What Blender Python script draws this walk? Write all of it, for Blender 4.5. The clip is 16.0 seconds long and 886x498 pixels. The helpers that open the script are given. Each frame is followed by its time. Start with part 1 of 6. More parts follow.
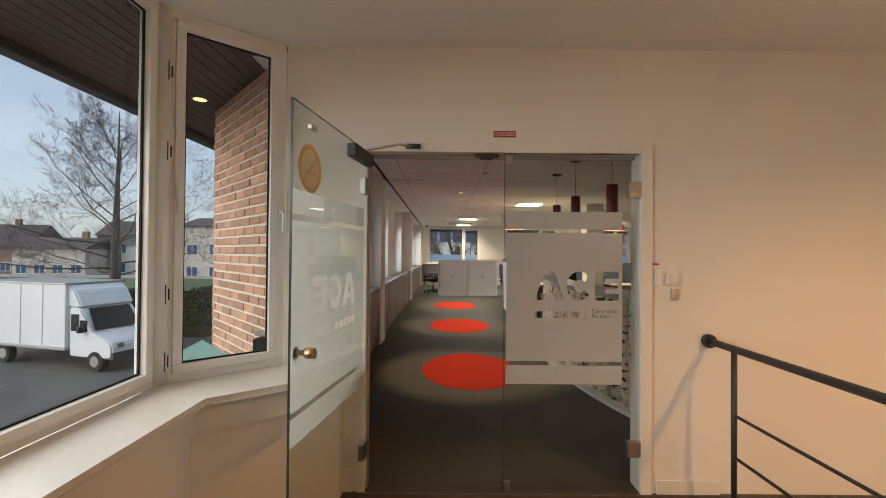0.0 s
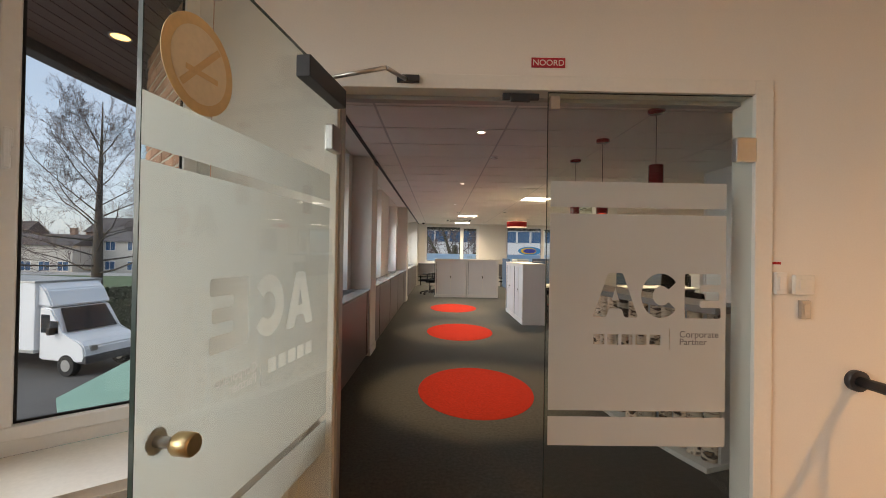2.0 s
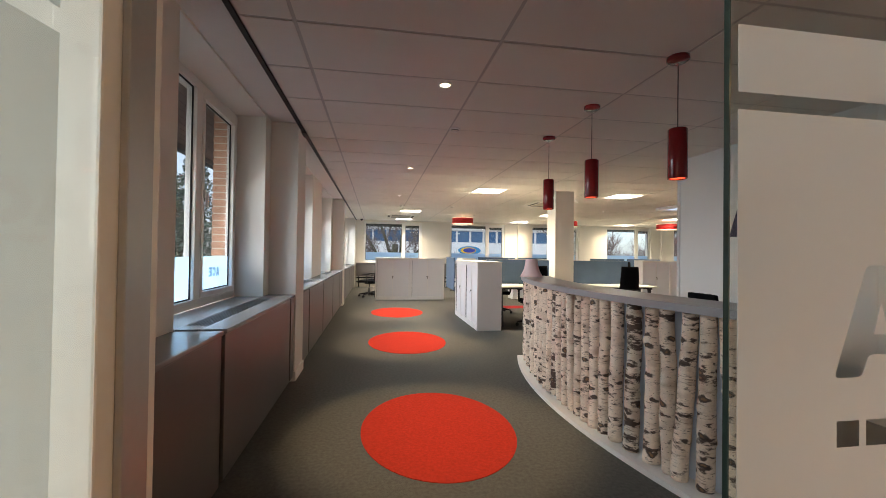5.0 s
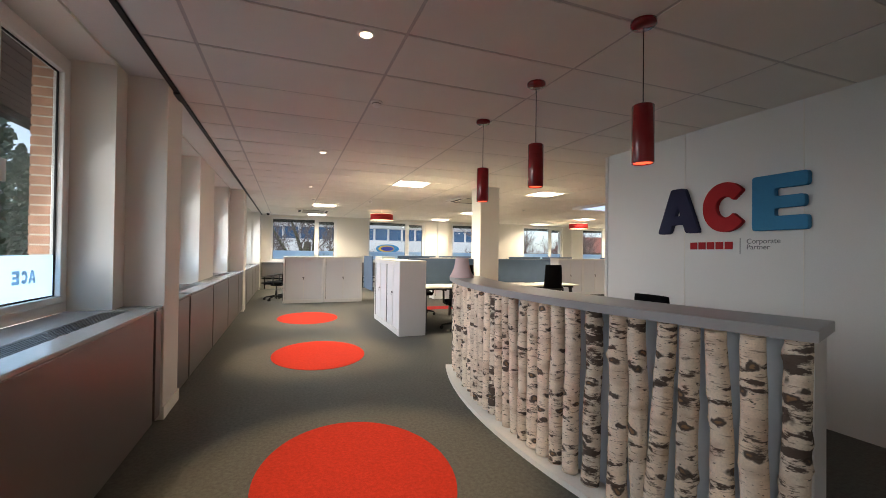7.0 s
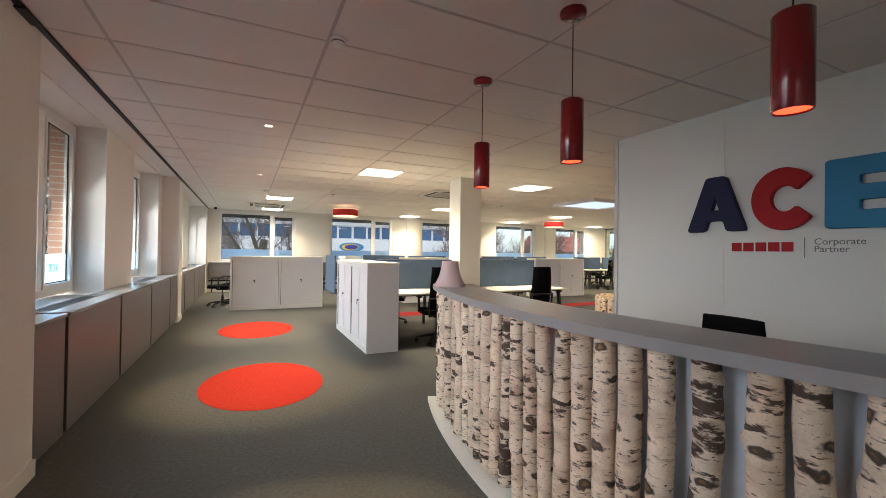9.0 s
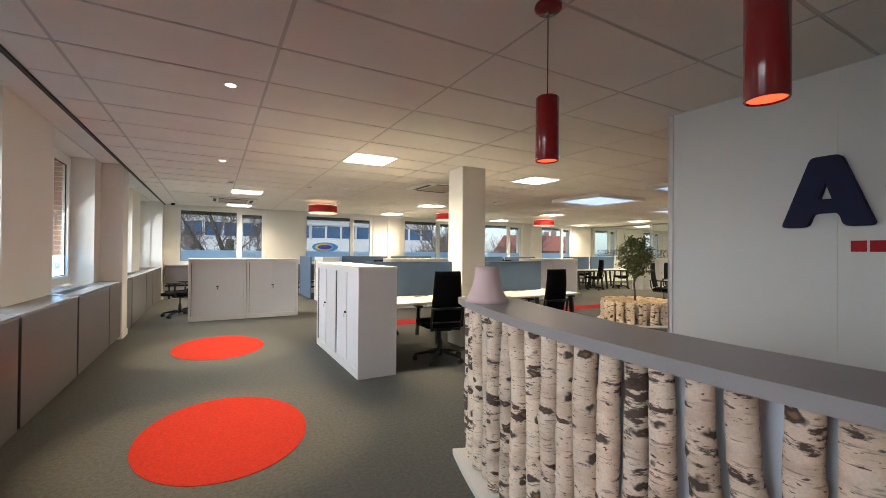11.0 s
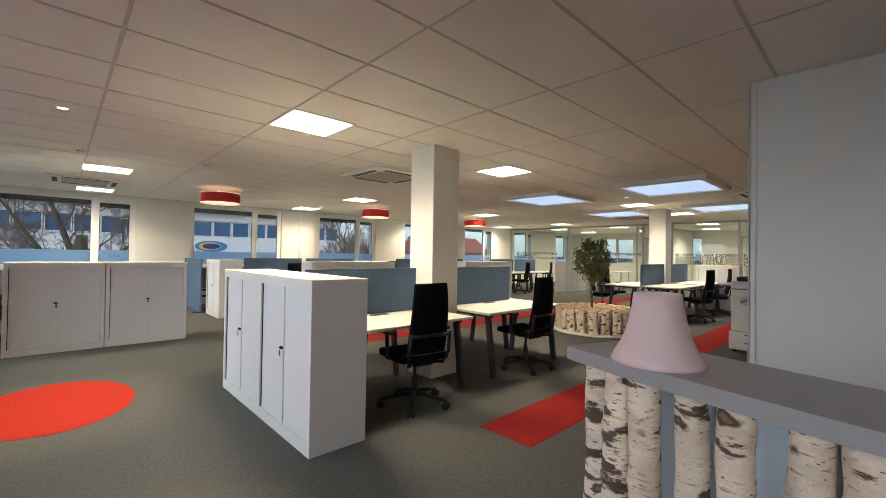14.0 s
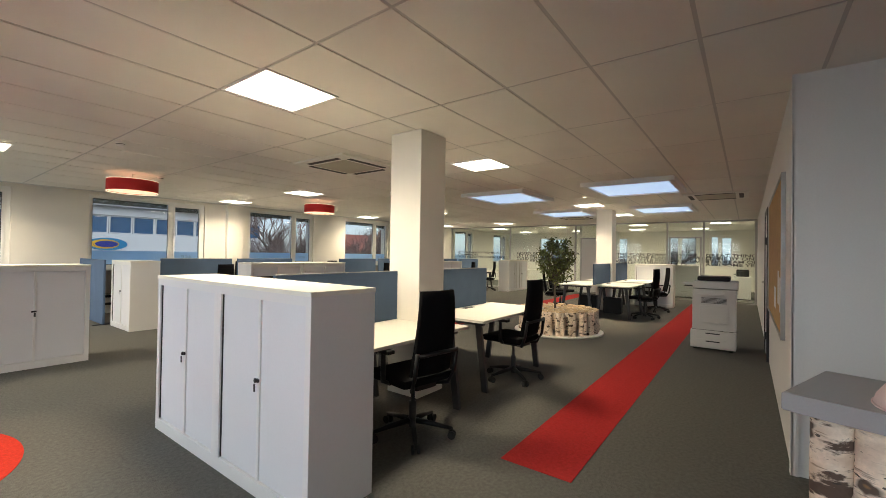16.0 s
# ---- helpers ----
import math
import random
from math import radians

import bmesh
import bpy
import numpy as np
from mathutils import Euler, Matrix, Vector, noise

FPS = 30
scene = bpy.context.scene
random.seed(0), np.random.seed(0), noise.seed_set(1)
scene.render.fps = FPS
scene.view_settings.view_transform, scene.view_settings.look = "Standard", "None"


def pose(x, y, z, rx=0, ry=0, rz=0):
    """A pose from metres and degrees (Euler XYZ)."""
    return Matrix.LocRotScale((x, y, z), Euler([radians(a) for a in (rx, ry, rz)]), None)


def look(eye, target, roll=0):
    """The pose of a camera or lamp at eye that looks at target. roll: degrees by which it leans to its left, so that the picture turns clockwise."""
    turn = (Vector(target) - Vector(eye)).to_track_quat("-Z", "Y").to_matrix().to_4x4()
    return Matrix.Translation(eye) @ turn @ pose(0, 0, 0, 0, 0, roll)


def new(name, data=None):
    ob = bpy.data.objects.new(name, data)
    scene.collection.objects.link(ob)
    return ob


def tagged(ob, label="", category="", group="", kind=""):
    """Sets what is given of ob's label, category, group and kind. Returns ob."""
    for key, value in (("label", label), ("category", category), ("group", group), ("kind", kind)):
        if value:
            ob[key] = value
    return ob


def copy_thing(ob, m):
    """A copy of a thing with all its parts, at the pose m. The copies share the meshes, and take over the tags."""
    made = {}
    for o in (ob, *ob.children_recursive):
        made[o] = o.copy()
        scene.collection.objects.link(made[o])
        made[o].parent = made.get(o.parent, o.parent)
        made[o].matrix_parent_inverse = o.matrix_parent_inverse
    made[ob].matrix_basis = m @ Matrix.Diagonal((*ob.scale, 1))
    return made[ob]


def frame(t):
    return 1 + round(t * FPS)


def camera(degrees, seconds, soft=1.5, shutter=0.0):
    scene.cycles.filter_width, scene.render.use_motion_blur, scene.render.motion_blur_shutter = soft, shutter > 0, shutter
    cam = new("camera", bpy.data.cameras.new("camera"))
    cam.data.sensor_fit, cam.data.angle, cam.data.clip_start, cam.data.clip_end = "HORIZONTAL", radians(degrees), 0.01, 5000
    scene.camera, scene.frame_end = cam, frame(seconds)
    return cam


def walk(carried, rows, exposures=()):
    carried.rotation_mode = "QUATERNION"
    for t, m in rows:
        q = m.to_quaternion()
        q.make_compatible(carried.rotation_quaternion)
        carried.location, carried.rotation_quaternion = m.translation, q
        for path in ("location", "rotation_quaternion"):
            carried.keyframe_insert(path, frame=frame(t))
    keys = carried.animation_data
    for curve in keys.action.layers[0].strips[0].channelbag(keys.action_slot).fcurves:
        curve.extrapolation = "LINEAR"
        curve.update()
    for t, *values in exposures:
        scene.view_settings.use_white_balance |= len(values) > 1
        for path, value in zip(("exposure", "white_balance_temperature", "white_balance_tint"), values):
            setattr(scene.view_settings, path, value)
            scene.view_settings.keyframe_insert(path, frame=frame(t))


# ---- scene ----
cam = camera(94.5, 16.0, soft=0.85)
PATH = [
    (0, (0.082, -0.232, 1.418), (0.083, 1.767, 1.439), 0.5),
    (0.5, (0.033, -0.023, 1.4), (0.047, 1.977, 1.426), 0.3),
    (1, (0.012, 0.182, 1.401), (0.039, 2.182, 1.424), 0.3),
    (1.5, (0.045, 0.397, 1.393), (0.056, 2.397, 1.413), 0.7),
    (2, (0.029, 0.622, 1.383), (0.05, 2.622, 1.403), 0.9),
    (2.5, (-0.007, 0.847, 1.368), (0.022, 2.847, 1.39), 1.2),
    (3, (-0.009, 1.04, 1.373), (0.021, 3.039, 1.393), 0.9),
    (5.3, (-0.064, 1.786, 1.323), (0.33, 3.747, 1.346), 0.8),
    (5.5, (-0.045, 1.85, 1.328), (0.398, 3.8, 1.348), 0.8),
    (6, (-0.023, 1.99, 1.31), (0.529, 3.912, 1.334), 0.7),
    (6.5, (-0.005, 2.129, 1.322), (0.635, 4.024, 1.344), 0.8),
    (7, (0.024, 2.329, 1.321), (0.733, 4.199, 1.343), 0.7),
    (7.5, (0.061, 2.55, 1.333), (0.836, 4.394, 1.352), 0.7),
    (8, (0.126, 2.779, 1.345), (0.955, 4.599, 1.363), 0.7),
    (8.5, (0.201, 3.039, 1.35), (1.055, 4.848, 1.369), 0.7),
    (9, (0.245, 3.336, 1.352), (1.11, 5.139, 1.368), 0.8),
    (9.5, (0.266, 3.606, 1.356), (1.149, 5.401, 1.375), 0.7),
    (11.8, (0.358, 4.826, 1.373), (1.43, 6.514, 1.392), 0.8),
    (12, (0.366, 4.944, 1.375), (1.466, 6.615, 1.397), 0.9),
    (12.5, (0.391, 5.208, 1.386), (1.545, 6.841, 1.409), 0.9),
    (13, (0.403, 5.482, 1.392), (1.622, 7.067, 1.415), 0.9),
    (13.5, (0.416, 5.744, 1.384), (1.711, 7.268, 1.408), 0.9),
    (14, (0.432, 5.993, 1.391), (1.799, 7.452, 1.416), 0.9),
    (14.5, (0.437, 6.218, 1.399), (1.868, 7.615, 1.424), 0.9),
    (15, (0.421, 6.439, 1.412), (1.93, 7.751, 1.437), 0.9),
    (15.5, (0.423, 6.635, 1.402), (1.994, 7.873, 1.428), 0.8),
    (16, (0.419, 6.852, 1.404), (2.024, 8.046, 1.428), 0.9),
]
EXPO = [(0, 0.42, 7200, 12), (1.5, 0.46, 7200, 12), (2.5, 0.60, 7200, 13), (3.2, 0.68, 7100, 13), (5.5, 1.0, 6700, 10), (7, 1.03, 6750, 10), (9, 1.03, 6700, 9), (12, 0.70, 6500, 8), (14, 0.50, 6400, 8), (16, 0.45, 6550, 8)]
walk(cam, [(t, look(eye, target, roll)) for t, eye, target, roll in PATH], EXPO)
SKY, PANEL_W, SPOT_W, LOBBY_W = 0.14, 32.0, 95.0, 122.0

# ---- world and light ----
world = bpy.data.worlds.new("sky")
scene.world = world
world.use_nodes = True
wn = world.node_tree.nodes
sky = wn.new("ShaderNodeTexSky")
sky.sky_type, sky.sun_disc = "NISHITA", False
sky.sun_elevation, sky.sun_rotation = radians(25), radians(242)
sky.air_density, sky.dust_density, sky.ozone_density = 1.0, 1.5, 2.0
# thin broken cloud over the clear sky
cloud, cloud_map, cover, veil = wn.new("ShaderNodeTexNoise"), wn.new("ShaderNodeMapping"), wn.new("ShaderNodeMapRange"), wn.new("ShaderNodeMix")
coord = wn.new("ShaderNodeTexCoord")
cloud_map.inputs["Scale"].default_value = (1.6, 1.6, 5.0)
cloud.inputs["Scale"].default_value, cloud.inputs["Detail"].default_value = 1.3, 6
cover.inputs[1].default_value, cover.inputs[2].default_value = 0.35, 0.70
cover.inputs[3].default_value, cover.inputs[4].default_value = 0.35, 0.95
veil.data_type = "RGBA"
veil.inputs["B"].default_value = (3.7, 4.4, 5.6, 1)
wl = world.node_tree.links
wl.new(coord.outputs["Generated"], cloud_map.inputs[0]), wl.new(cloud_map.outputs[0], cloud.inputs["Vector"])
wl.new(cloud.outputs[0], cover.inputs[0]), wl.new(cover.outputs[0], veil.inputs["Factor"])
wl.new(sky.outputs[0], veil.inputs["A"]), wl.new(veil.outputs["Result"], wn["Background"].inputs[0])
wn["Background"].inputs[1].default_value = SKY
sun_data = bpy.data.lights.new("sun", "SUN")
sun_data.energy, sun_data.angle, sun_data.color = 2.0, radians(60), (0.95, 0.97, 1.0)
sun = new("sun", sun_data)
sun.matrix_world = look((0, 0, 30), (9, 4.8, 25.2))


def area_lamp(name, x, y, z, sx, sy, watts, colour):
    d = bpy.data.lights.new(name, "AREA")
    d.shape, d.size, d.size_y, d.energy, d.color = "RECTANGLE", sx, sy, watts, colour
    ob = new(name, d)
    ob.matrix_world = pose(x, y, z)
    return ob


def spot_lamp(name, x, y, z, watts, colour, angle=70, blend=0.6):
    d = bpy.data.lights.new(name, "SPOT")
    d.energy, d.color, d.spot_size, d.spot_blend, d.shadow_soft_size = watts, colour, radians(angle), blend, 0.04
    ob = new(name, d)
    ob.matrix_world = pose(x, y, z)
    return ob


# ---- materials ----
def surf(name, colour, rough=0.5, metal=0.0, var=0.08, scale=3.0, fine=60.0, bump=0.05, coat=0.0, stretch=(1, 1, 1), specular=0.5, depth=0.004):
    """Principled surface with variation at two scales and fine relief."""
    m = bpy.data.materials.new(name)
    m.use_nodes = True
    n, l = m.node_tree.nodes, m.node_tree.links
    p = n["Principled BSDF"]
    p.inputs["Roughness"].default_value, p.inputs["Metallic"].default_value = rough, metal
    p.inputs["Coat Weight"].default_value = coat
    p.inputs["Specular IOR Level"].default_value = specular
    tc, mp = n.new("ShaderNodeTexCoord"), n.new("ShaderNodeMapping")
    mp.inputs["Scale"].default_value = stretch
    l.new(tc.outputs["Object"], mp.inputs[0])
    big, small = n.new("ShaderNodeTexNoise"), n.new("ShaderNodeTexNoise")
    big.inputs["Scale"].default_value, small.inputs["Scale"].default_value = scale, fine
    big.inputs["Detail"].default_value, small.inputs["Detail"].default_value = 4, 3
    for t in (big, small):
        l.new(mp.outputs[0], t.inputs["Vector"])
    add = n.new("ShaderNodeMath")
    add.operation = "ADD"
    l.new(big.outputs[0], add.inputs[0]), l.new(small.outputs[0], add.inputs[1])
    ramp = n.new("ShaderNodeMapRange")
    ramp.inputs[1].default_value, ramp.inputs[2].default_value = 0.6, 1.4
    ramp.inputs[3].default_value, ramp.inputs[4].default_value = 1 - var, 1 + var
    l.new(add.outputs[0], ramp.inputs[0])
    mul = n.new("ShaderNodeVectorMath")
    mul.operation = "SCALE"
    mul.inputs[0].default_value = colour
    l.new(ramp.outputs[0], mul.inputs["Scale"])
    l.new(mul.outputs[0], p.inputs["Base Color"])
    if bump:
        b = n.new("ShaderNodeBump")
        b.inputs["Strength"].default_value, b.inputs["Distance"].default_value = bump, depth
        l.new(small.outputs[0], b.inputs["Height"]), l.new(b.outputs[0], p.inputs["Normal"])
    return m


def glow(name, colour, strength, under=(0.8, 0.8, 0.8)):
    m = bpy.data.materials.new(name)
    m.use_nodes = True
    p = m.node_tree.nodes["Principled BSDF"]
    p.inputs["Base Color"].default_value = (*under, 1)
    p.inputs["Emission Color"].default_value = (*colour, 1)
    p.inputs["Emission Strength"].default_value = strength
    return m


def glass(name, tint=(0.95, 0.98, 0.96), rough=0.0):
    m = bpy.data.materials.new(name)
    m.use_nodes = True
    n, l = m.node_tree.nodes, m.node_tree.links
    n.remove(n["Principled BSDF"])
    tr, gl, lw, mix = n.new("ShaderNodeBsdfTransparent"), n.new("ShaderNodeBsdfGlossy"), n.new("ShaderNodeLayerWeight"), n.new("ShaderNodeMixShader")
    tr.inputs[0].default_value = (*tint, 1)
    gl.inputs["Roughness"].default_value = rough
    pw, mr = n.new("ShaderNodeMath"), n.new("ShaderNodeMapRange")
    pw.operation = "POWER"
    pw.inputs[1].default_value = 4.0
    mr.inputs[3].default_value, mr.inputs[4].default_value = 0.025, 0.55
    l.new(lw.outputs["Facing"], pw.inputs[0]), l.new(pw.outputs[0], mr.inputs[0])
    l.new(mr.outputs[0], mix.inputs[0]), l.new(tr.outputs[0], mix.inputs[1]), l.new(gl.outputs[0], mix.inputs[2])
    l.new(mix.outputs[0], n["Material Output"].inputs[0])
    return m


def frosted(name, colour, clear=0.2, diffuse=0.35):
    """Etched film: part scattered through, part scattered back, a little seen through."""
    m = bpy.data.materials.new(name)
    m.use_nodes = True
    n, l = m.node_tree.nodes, m.node_tree.links
    n.remove(n["Principled BSDF"])
    tl, df, tr = n.new("ShaderNodeBsdfTranslucent"), n.new("ShaderNodeBsdfDiffuse"), n.new("ShaderNodeBsdfTransparent")
    tl.inputs[0].default_value = df.inputs[0].default_value = (*colour, 1)
    noise_t = n.new("ShaderNodeTexNoise")
    noise_t.inputs["Scale"].default_value = 4.0
    mr = n.new("ShaderNodeMapRange")
    mr.inputs[3].default_value, mr.inputs[4].default_value = diffuse - 0.04, diffuse + 0.04
    l.new(noise_t.outputs[0], mr.inputs[0])
    a, b = n.new("ShaderNodeMixShader"), n.new("ShaderNodeMixShader")
    l.new(mr.outputs[0], a.inputs[0]), l.new(tl.outputs[0], a.inputs[1]), l.new(df.outputs[0], a.inputs[2])
    b.inputs[0].default_value = clear
    l.new(a.outputs[0], b.inputs[1]), l.new(tr.outputs[0], b.inputs[2])
    l.new(b.outputs[0], n["Material Output"].inputs[0])
    return m


def birch(name, pale, extra):
    """Cream bark with lying dark scars, knots and rough bands, other on each log."""
    m = surf(name, pale, 0.8, var=0.16, scale=9, fine=120, bump=0.4)
    n, l = m.node_tree.nodes, m.node_tree.links
    p = n["Principled BSDF"]
    col = p.inputs["Base Color"].links[0].from_socket
    tc, info = n.new("ShaderNodeTexCoord"), n.new("ShaderNodeObjectInfo")
    off, sc = n.new("ShaderNodeVectorMath"), n.new("ShaderNodeMath")
    off.operation, sc.operation = "ADD", "MULTIPLY"
    sc.inputs[1].default_value = 60
    l.new(info.outputs["Random"], sc.inputs[0])
    l.new(tc.outputs["Object"], off.inputs[0]), l.new(sc.outputs[0], off.inputs[1])

    def field(stretch, scale, detail, rough=0.5):
        mp, nt = n.new("ShaderNodeMapping"), n.new("ShaderNodeTexNoise")
        mp.inputs["Scale"].default_value = stretch
        nt.inputs["Scale"].default_value, nt.inputs["Detail"].default_value, nt.inputs["Roughness"].default_value = scale, detail, rough
        l.new(off.outputs[0], mp.inputs[0]), l.new(mp.outputs[0], nt.inputs["Vector"])
        return nt.outputs[0]

    def over(below, mask, lo, hi, dark, most=1.0):
        mr, mx = n.new("ShaderNodeMapRange"), n.new("ShaderNodeMix")
        mx.data_type = "RGBA"
        mr.inputs[1].default_value, mr.inputs[2].default_value, mr.inputs[4].default_value = lo, hi, most
        mx.inputs["B"].default_value = (*dark, 1)
        l.new(mask, mr.inputs[0]), l.new(mr.outputs[0], mx.inputs["Factor"]), l.new(below, mx.inputs["A"])
        return mx.outputs["Result"]

    def total(a, b, weight):
        ad = n.new("ShaderNodeMath")
        ad.operation = "MULTIPLY_ADD"
        ad.inputs[1].default_value = weight
        l.new(b, ad.inputs[0]), l.new(a, ad.inputs[2])
        return ad.outputs[0]

    # papery blush and grey bands
    col = over(col, field((1, 1, 2.2), 5, 5), 0.50, 0.68, (0.55, 0.40, 0.29), 0.7)
    # fine lying pores
    col = over(col, field((0.45, 0.45, 3.4), 32, 3), 0.60, 0.70, (0.27, 0.19, 0.14), 0.8)
    # broken dark bands that gather at some heights
    band = total(field((0.8, 0.8, 2.6), 11, 6, 0.62), field((0.15, 0.15, 1.0), 9, 2), 0.55)
    col = over(col, band, 0.865 - extra, 0.925 - extra, (0.065, 0.038, 0.028), 0.95)
    # knots with a brown heart
    vm, vo = n.new("ShaderNodeMapping"), n.new("ShaderNodeTexVoronoi")
    vm.inputs["Scale"].default_value = (1.0, 1.0, 1.9)
    vo.inputs["Scale"].default_value = 7.0
    wob = n.new("ShaderNodeVectorMath")
    wob.operation = "MULTIPLY_ADD"
    wob.inputs[1].default_value = (0.05, 0.05, 0.05)
    nz = n.new("ShaderNodeTexNoise")
    nz.inputs["Scale"].default_value = 22
    l.new(off.outputs[0], nz.inputs["Vector"]), l.new(nz.outputs["Color"], wob.inputs[0]), l.new(off.outputs[0], wob.inputs[2])
    l.new(wob.outputs[0], vm.inputs[0]), l.new(vm.outputs[0], vo.inputs["Vector"])
    col = over(col, vo.outputs["Distance"], 0.275, 0.20, (0.06, 0.04, 0.03), 0.95)
    col = over(col, vo.outputs["Distance"], 0.13, 0.08, (0.30, 0.17, 0.08), 0.8)
    # scattered black flecks
    col = over(col, field((0.9, 0.9, 3.0), 42, 2), 0.665, 0.70, (0.05, 0.04, 0.035), 0.9)
    tone, fin = n.new("ShaderNodeMapRange"), n.new("ShaderNodeVectorMath")
    tone.inputs[3].default_value, tone.inputs[4].default_value = 0.84, 1.10
    fin.operation = "SCALE"
    l.new(info.outputs["Random"], tone.inputs[0])
    l.new(col, fin.inputs[0]), l.new(tone.outputs[0], fin.inputs["Scale"]), l.new(fin.outputs[0], p.inputs["Base Color"])
    return m


def varied(m, low, high):
    """Scale a surface's colour by each object's own random value."""
    n, l = m.node_tree.nodes, m.node_tree.links
    p = n["Principled BSDF"]
    base = p.inputs["Base Color"].links[0].from_socket
    info, mr, fin = n.new("ShaderNodeObjectInfo"), n.new("ShaderNodeMapRange"), n.new("ShaderNodeVectorMath")
    fin.operation = "SCALE"
    mr.inputs[3].default_value, mr.inputs[4].default_value = low, high
    l.new(info.outputs["Random"], mr.inputs[0]), l.new(base, fin.inputs[0]), l.new(mr.outputs[0], fin.inputs["Scale"])
    l.new(fin.outputs[0], p.inputs["Base Color"])
    return m


def by_island(m, low, high):
    """Scale a surface's colour leaf by leaf."""
    n, l = m.node_tree.nodes, m.node_tree.links
    p = n["Principled BSDF"]
    base = p.inputs["Base Color"].links[0].from_socket
    geo, mr, fin = n.new("ShaderNodeNewGeometry"), n.new("ShaderNodeMapRange"), n.new("ShaderNodeVectorMath")
    fin.operation = "SCALE"
    mr.inputs[3].default_value, mr.inputs[4].default_value = low, high
    l.new(geo.outputs["Random Per Island"], mr.inputs[0]), l.new(base, fin.inputs[0]), l.new(mr.outputs[0], fin.inputs["Scale"])
    l.new(fin.outputs[0], p.inputs["Base Color"])
    return m


PAINT = surf("white_wall_paint", (0.78, 0.75, 0.69), 0.75, var=0.03, scale=1.2, fine=140, bump=0.06)
PANEL = surf("white_wall_panel", (0.74, 0.73, 0.71), 0.55, var=0.03, scale=1.0, fine=90, bump=0.03)
TRIM = surf("cream_trim_paint", (0.76, 0.74, 0.68), 0.4, var=0.03)
SILLM = surf("cream_sill_stone", (0.74, 0.70, 0.62), 0.25, var=0.06, scale=4)
PVC = surf("white_window_pvc", (0.80, 0.79, 0.76), 0.3, var=0.03)
CARPET = surf("grey_carpet", (0.118, 0.115, 0.104), 0.95, var=0.36, scale=42.0, fine=170, bump=0.9, specular=0.15, depth=0.006)
RED = surf("red_carpet", (0.48, 0.033, 0.018), 0.95, var=0.28, scale=45, fine=190, bump=0.7, specular=0.12)
DRED = surf("dark_red_carpet", (0.36, 0.022, 0.022), 0.95, var=0.28, scale=45, fine=190, bump=0.7, specular=0.12)
WOODF = varied(surf("brown_floor_wood", (0.085, 0.05, 0.032), 0.45, var=0.3, scale=4, fine=50, stretch=(0.15, 1, 1), bump=0.2), 0.75, 1.2)
TILEM = surf("ceiling_tile_mineral", (0.76, 0.73, 0.68), 0.9, var=0.05, scale=2, fine=220, bump=0.25)
TBAR = surf("ceiling_grid_metal", (0.50, 0.48, 0.46), 0.5, var=0.04)
PLASTER = surf("ceiling_plaster", (0.76, 0.74, 0.70), 0.85, var=0.03)
BLACK = surf("black_plastic", (0.011, 0.011, 0.012), 0.5, var=0.15, specular=0.3)
RUBBER = surf("black_rubber", (0.012, 0.012, 0.012), 0.8)
FABRIC = surf("black_chair_fabric", (0.006, 0.006, 0.007), 0.95, var=0.25, fine=300, bump=0.5, specular=0.1)
STEELD = surf("dark_grey_steel", (0.045, 0.045, 0.05), 0.45, metal=0.3, var=0.1)
CHROME = surf("brushed_steel", (0.55, 0.54, 0.52), 0.28, metal=1.0, var=0.06)
BRASS = surf("brass_knob", (0.60, 0.45, 0.25), 0.3, metal=1.0)
WHITEL = surf("white_laminate", (0.74, 0.73, 0.72), 0.45, var=0.02, scale=1.0, bump=0.02)
DOORW = surf("white_shutter_plastic", (0.71, 0.71, 0.73), 0.5, var=0.02, bump=0.02)
DESKW = surf("white_desk_top", (0.80, 0.78, 0.70), 0.4, var=0.02)
BLUE = surf("blue_felt", (0.085, 0.135, 0.225), 0.95, var=0.12, scale=4, fine=250, bump=0.5)
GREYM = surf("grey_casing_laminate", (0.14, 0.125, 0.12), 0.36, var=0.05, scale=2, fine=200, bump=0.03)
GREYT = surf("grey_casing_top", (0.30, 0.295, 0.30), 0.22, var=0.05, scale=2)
COUNTER = surf("grey_counter_laminate", (0.36, 0.355, 0.36), 0.30, var=0.05, scale=3, fine=220, bump=0.03)
PALEB = surf("pale_blue_panel", (0.66, 0.73, 0.83), 0.5, var=0.03)
PLINTH = surf("white_plinth_paint", (0.76, 0.74, 0.70), 0.5, var=0.05)
BIRCH = birch("birch_bark", (0.86, 0.72, 0.58), 0.0)
BIRCHD = birch("scarred_birch_bark", (0.80, 0.70, 0.58), 0.09)
CUT = varied(surf("cut_birch_wood", (0.62, 0.44, 0.25), 0.8, var=0.18, scale=20, fine=120, bump=0.3), 0.8, 1.1)
PINK = surf("pink_lampshade_fabric", (0.80, 0.61, 0.61), 0.85, var=0.05, fine=300, bump=0.3)
LACQ = surf("dark_red_lacquer", (0.22, 0.008, 0.012), 0.22, var=0.05, coat=0.4)
REDFAB = surf("red_drum_fabric", (0.55, 0.02, 0.02), 0.8, var=0.06, fine=300, bump=0.3)
LED = glow("led_panel_glow", (1.0, 0.90, 0.76), 6.0)
SPOTG = glow("spot_glow", (1.0, 0.80, 0.55), 8.0)
REDG = glow("red_lamp_glow", (1.0, 0.07, 0.025), 1.6, (0.6, 0.05, 0.03))
DRUMG = glow("drum_glow", (1.0, 0.70, 0.42), 0.75)
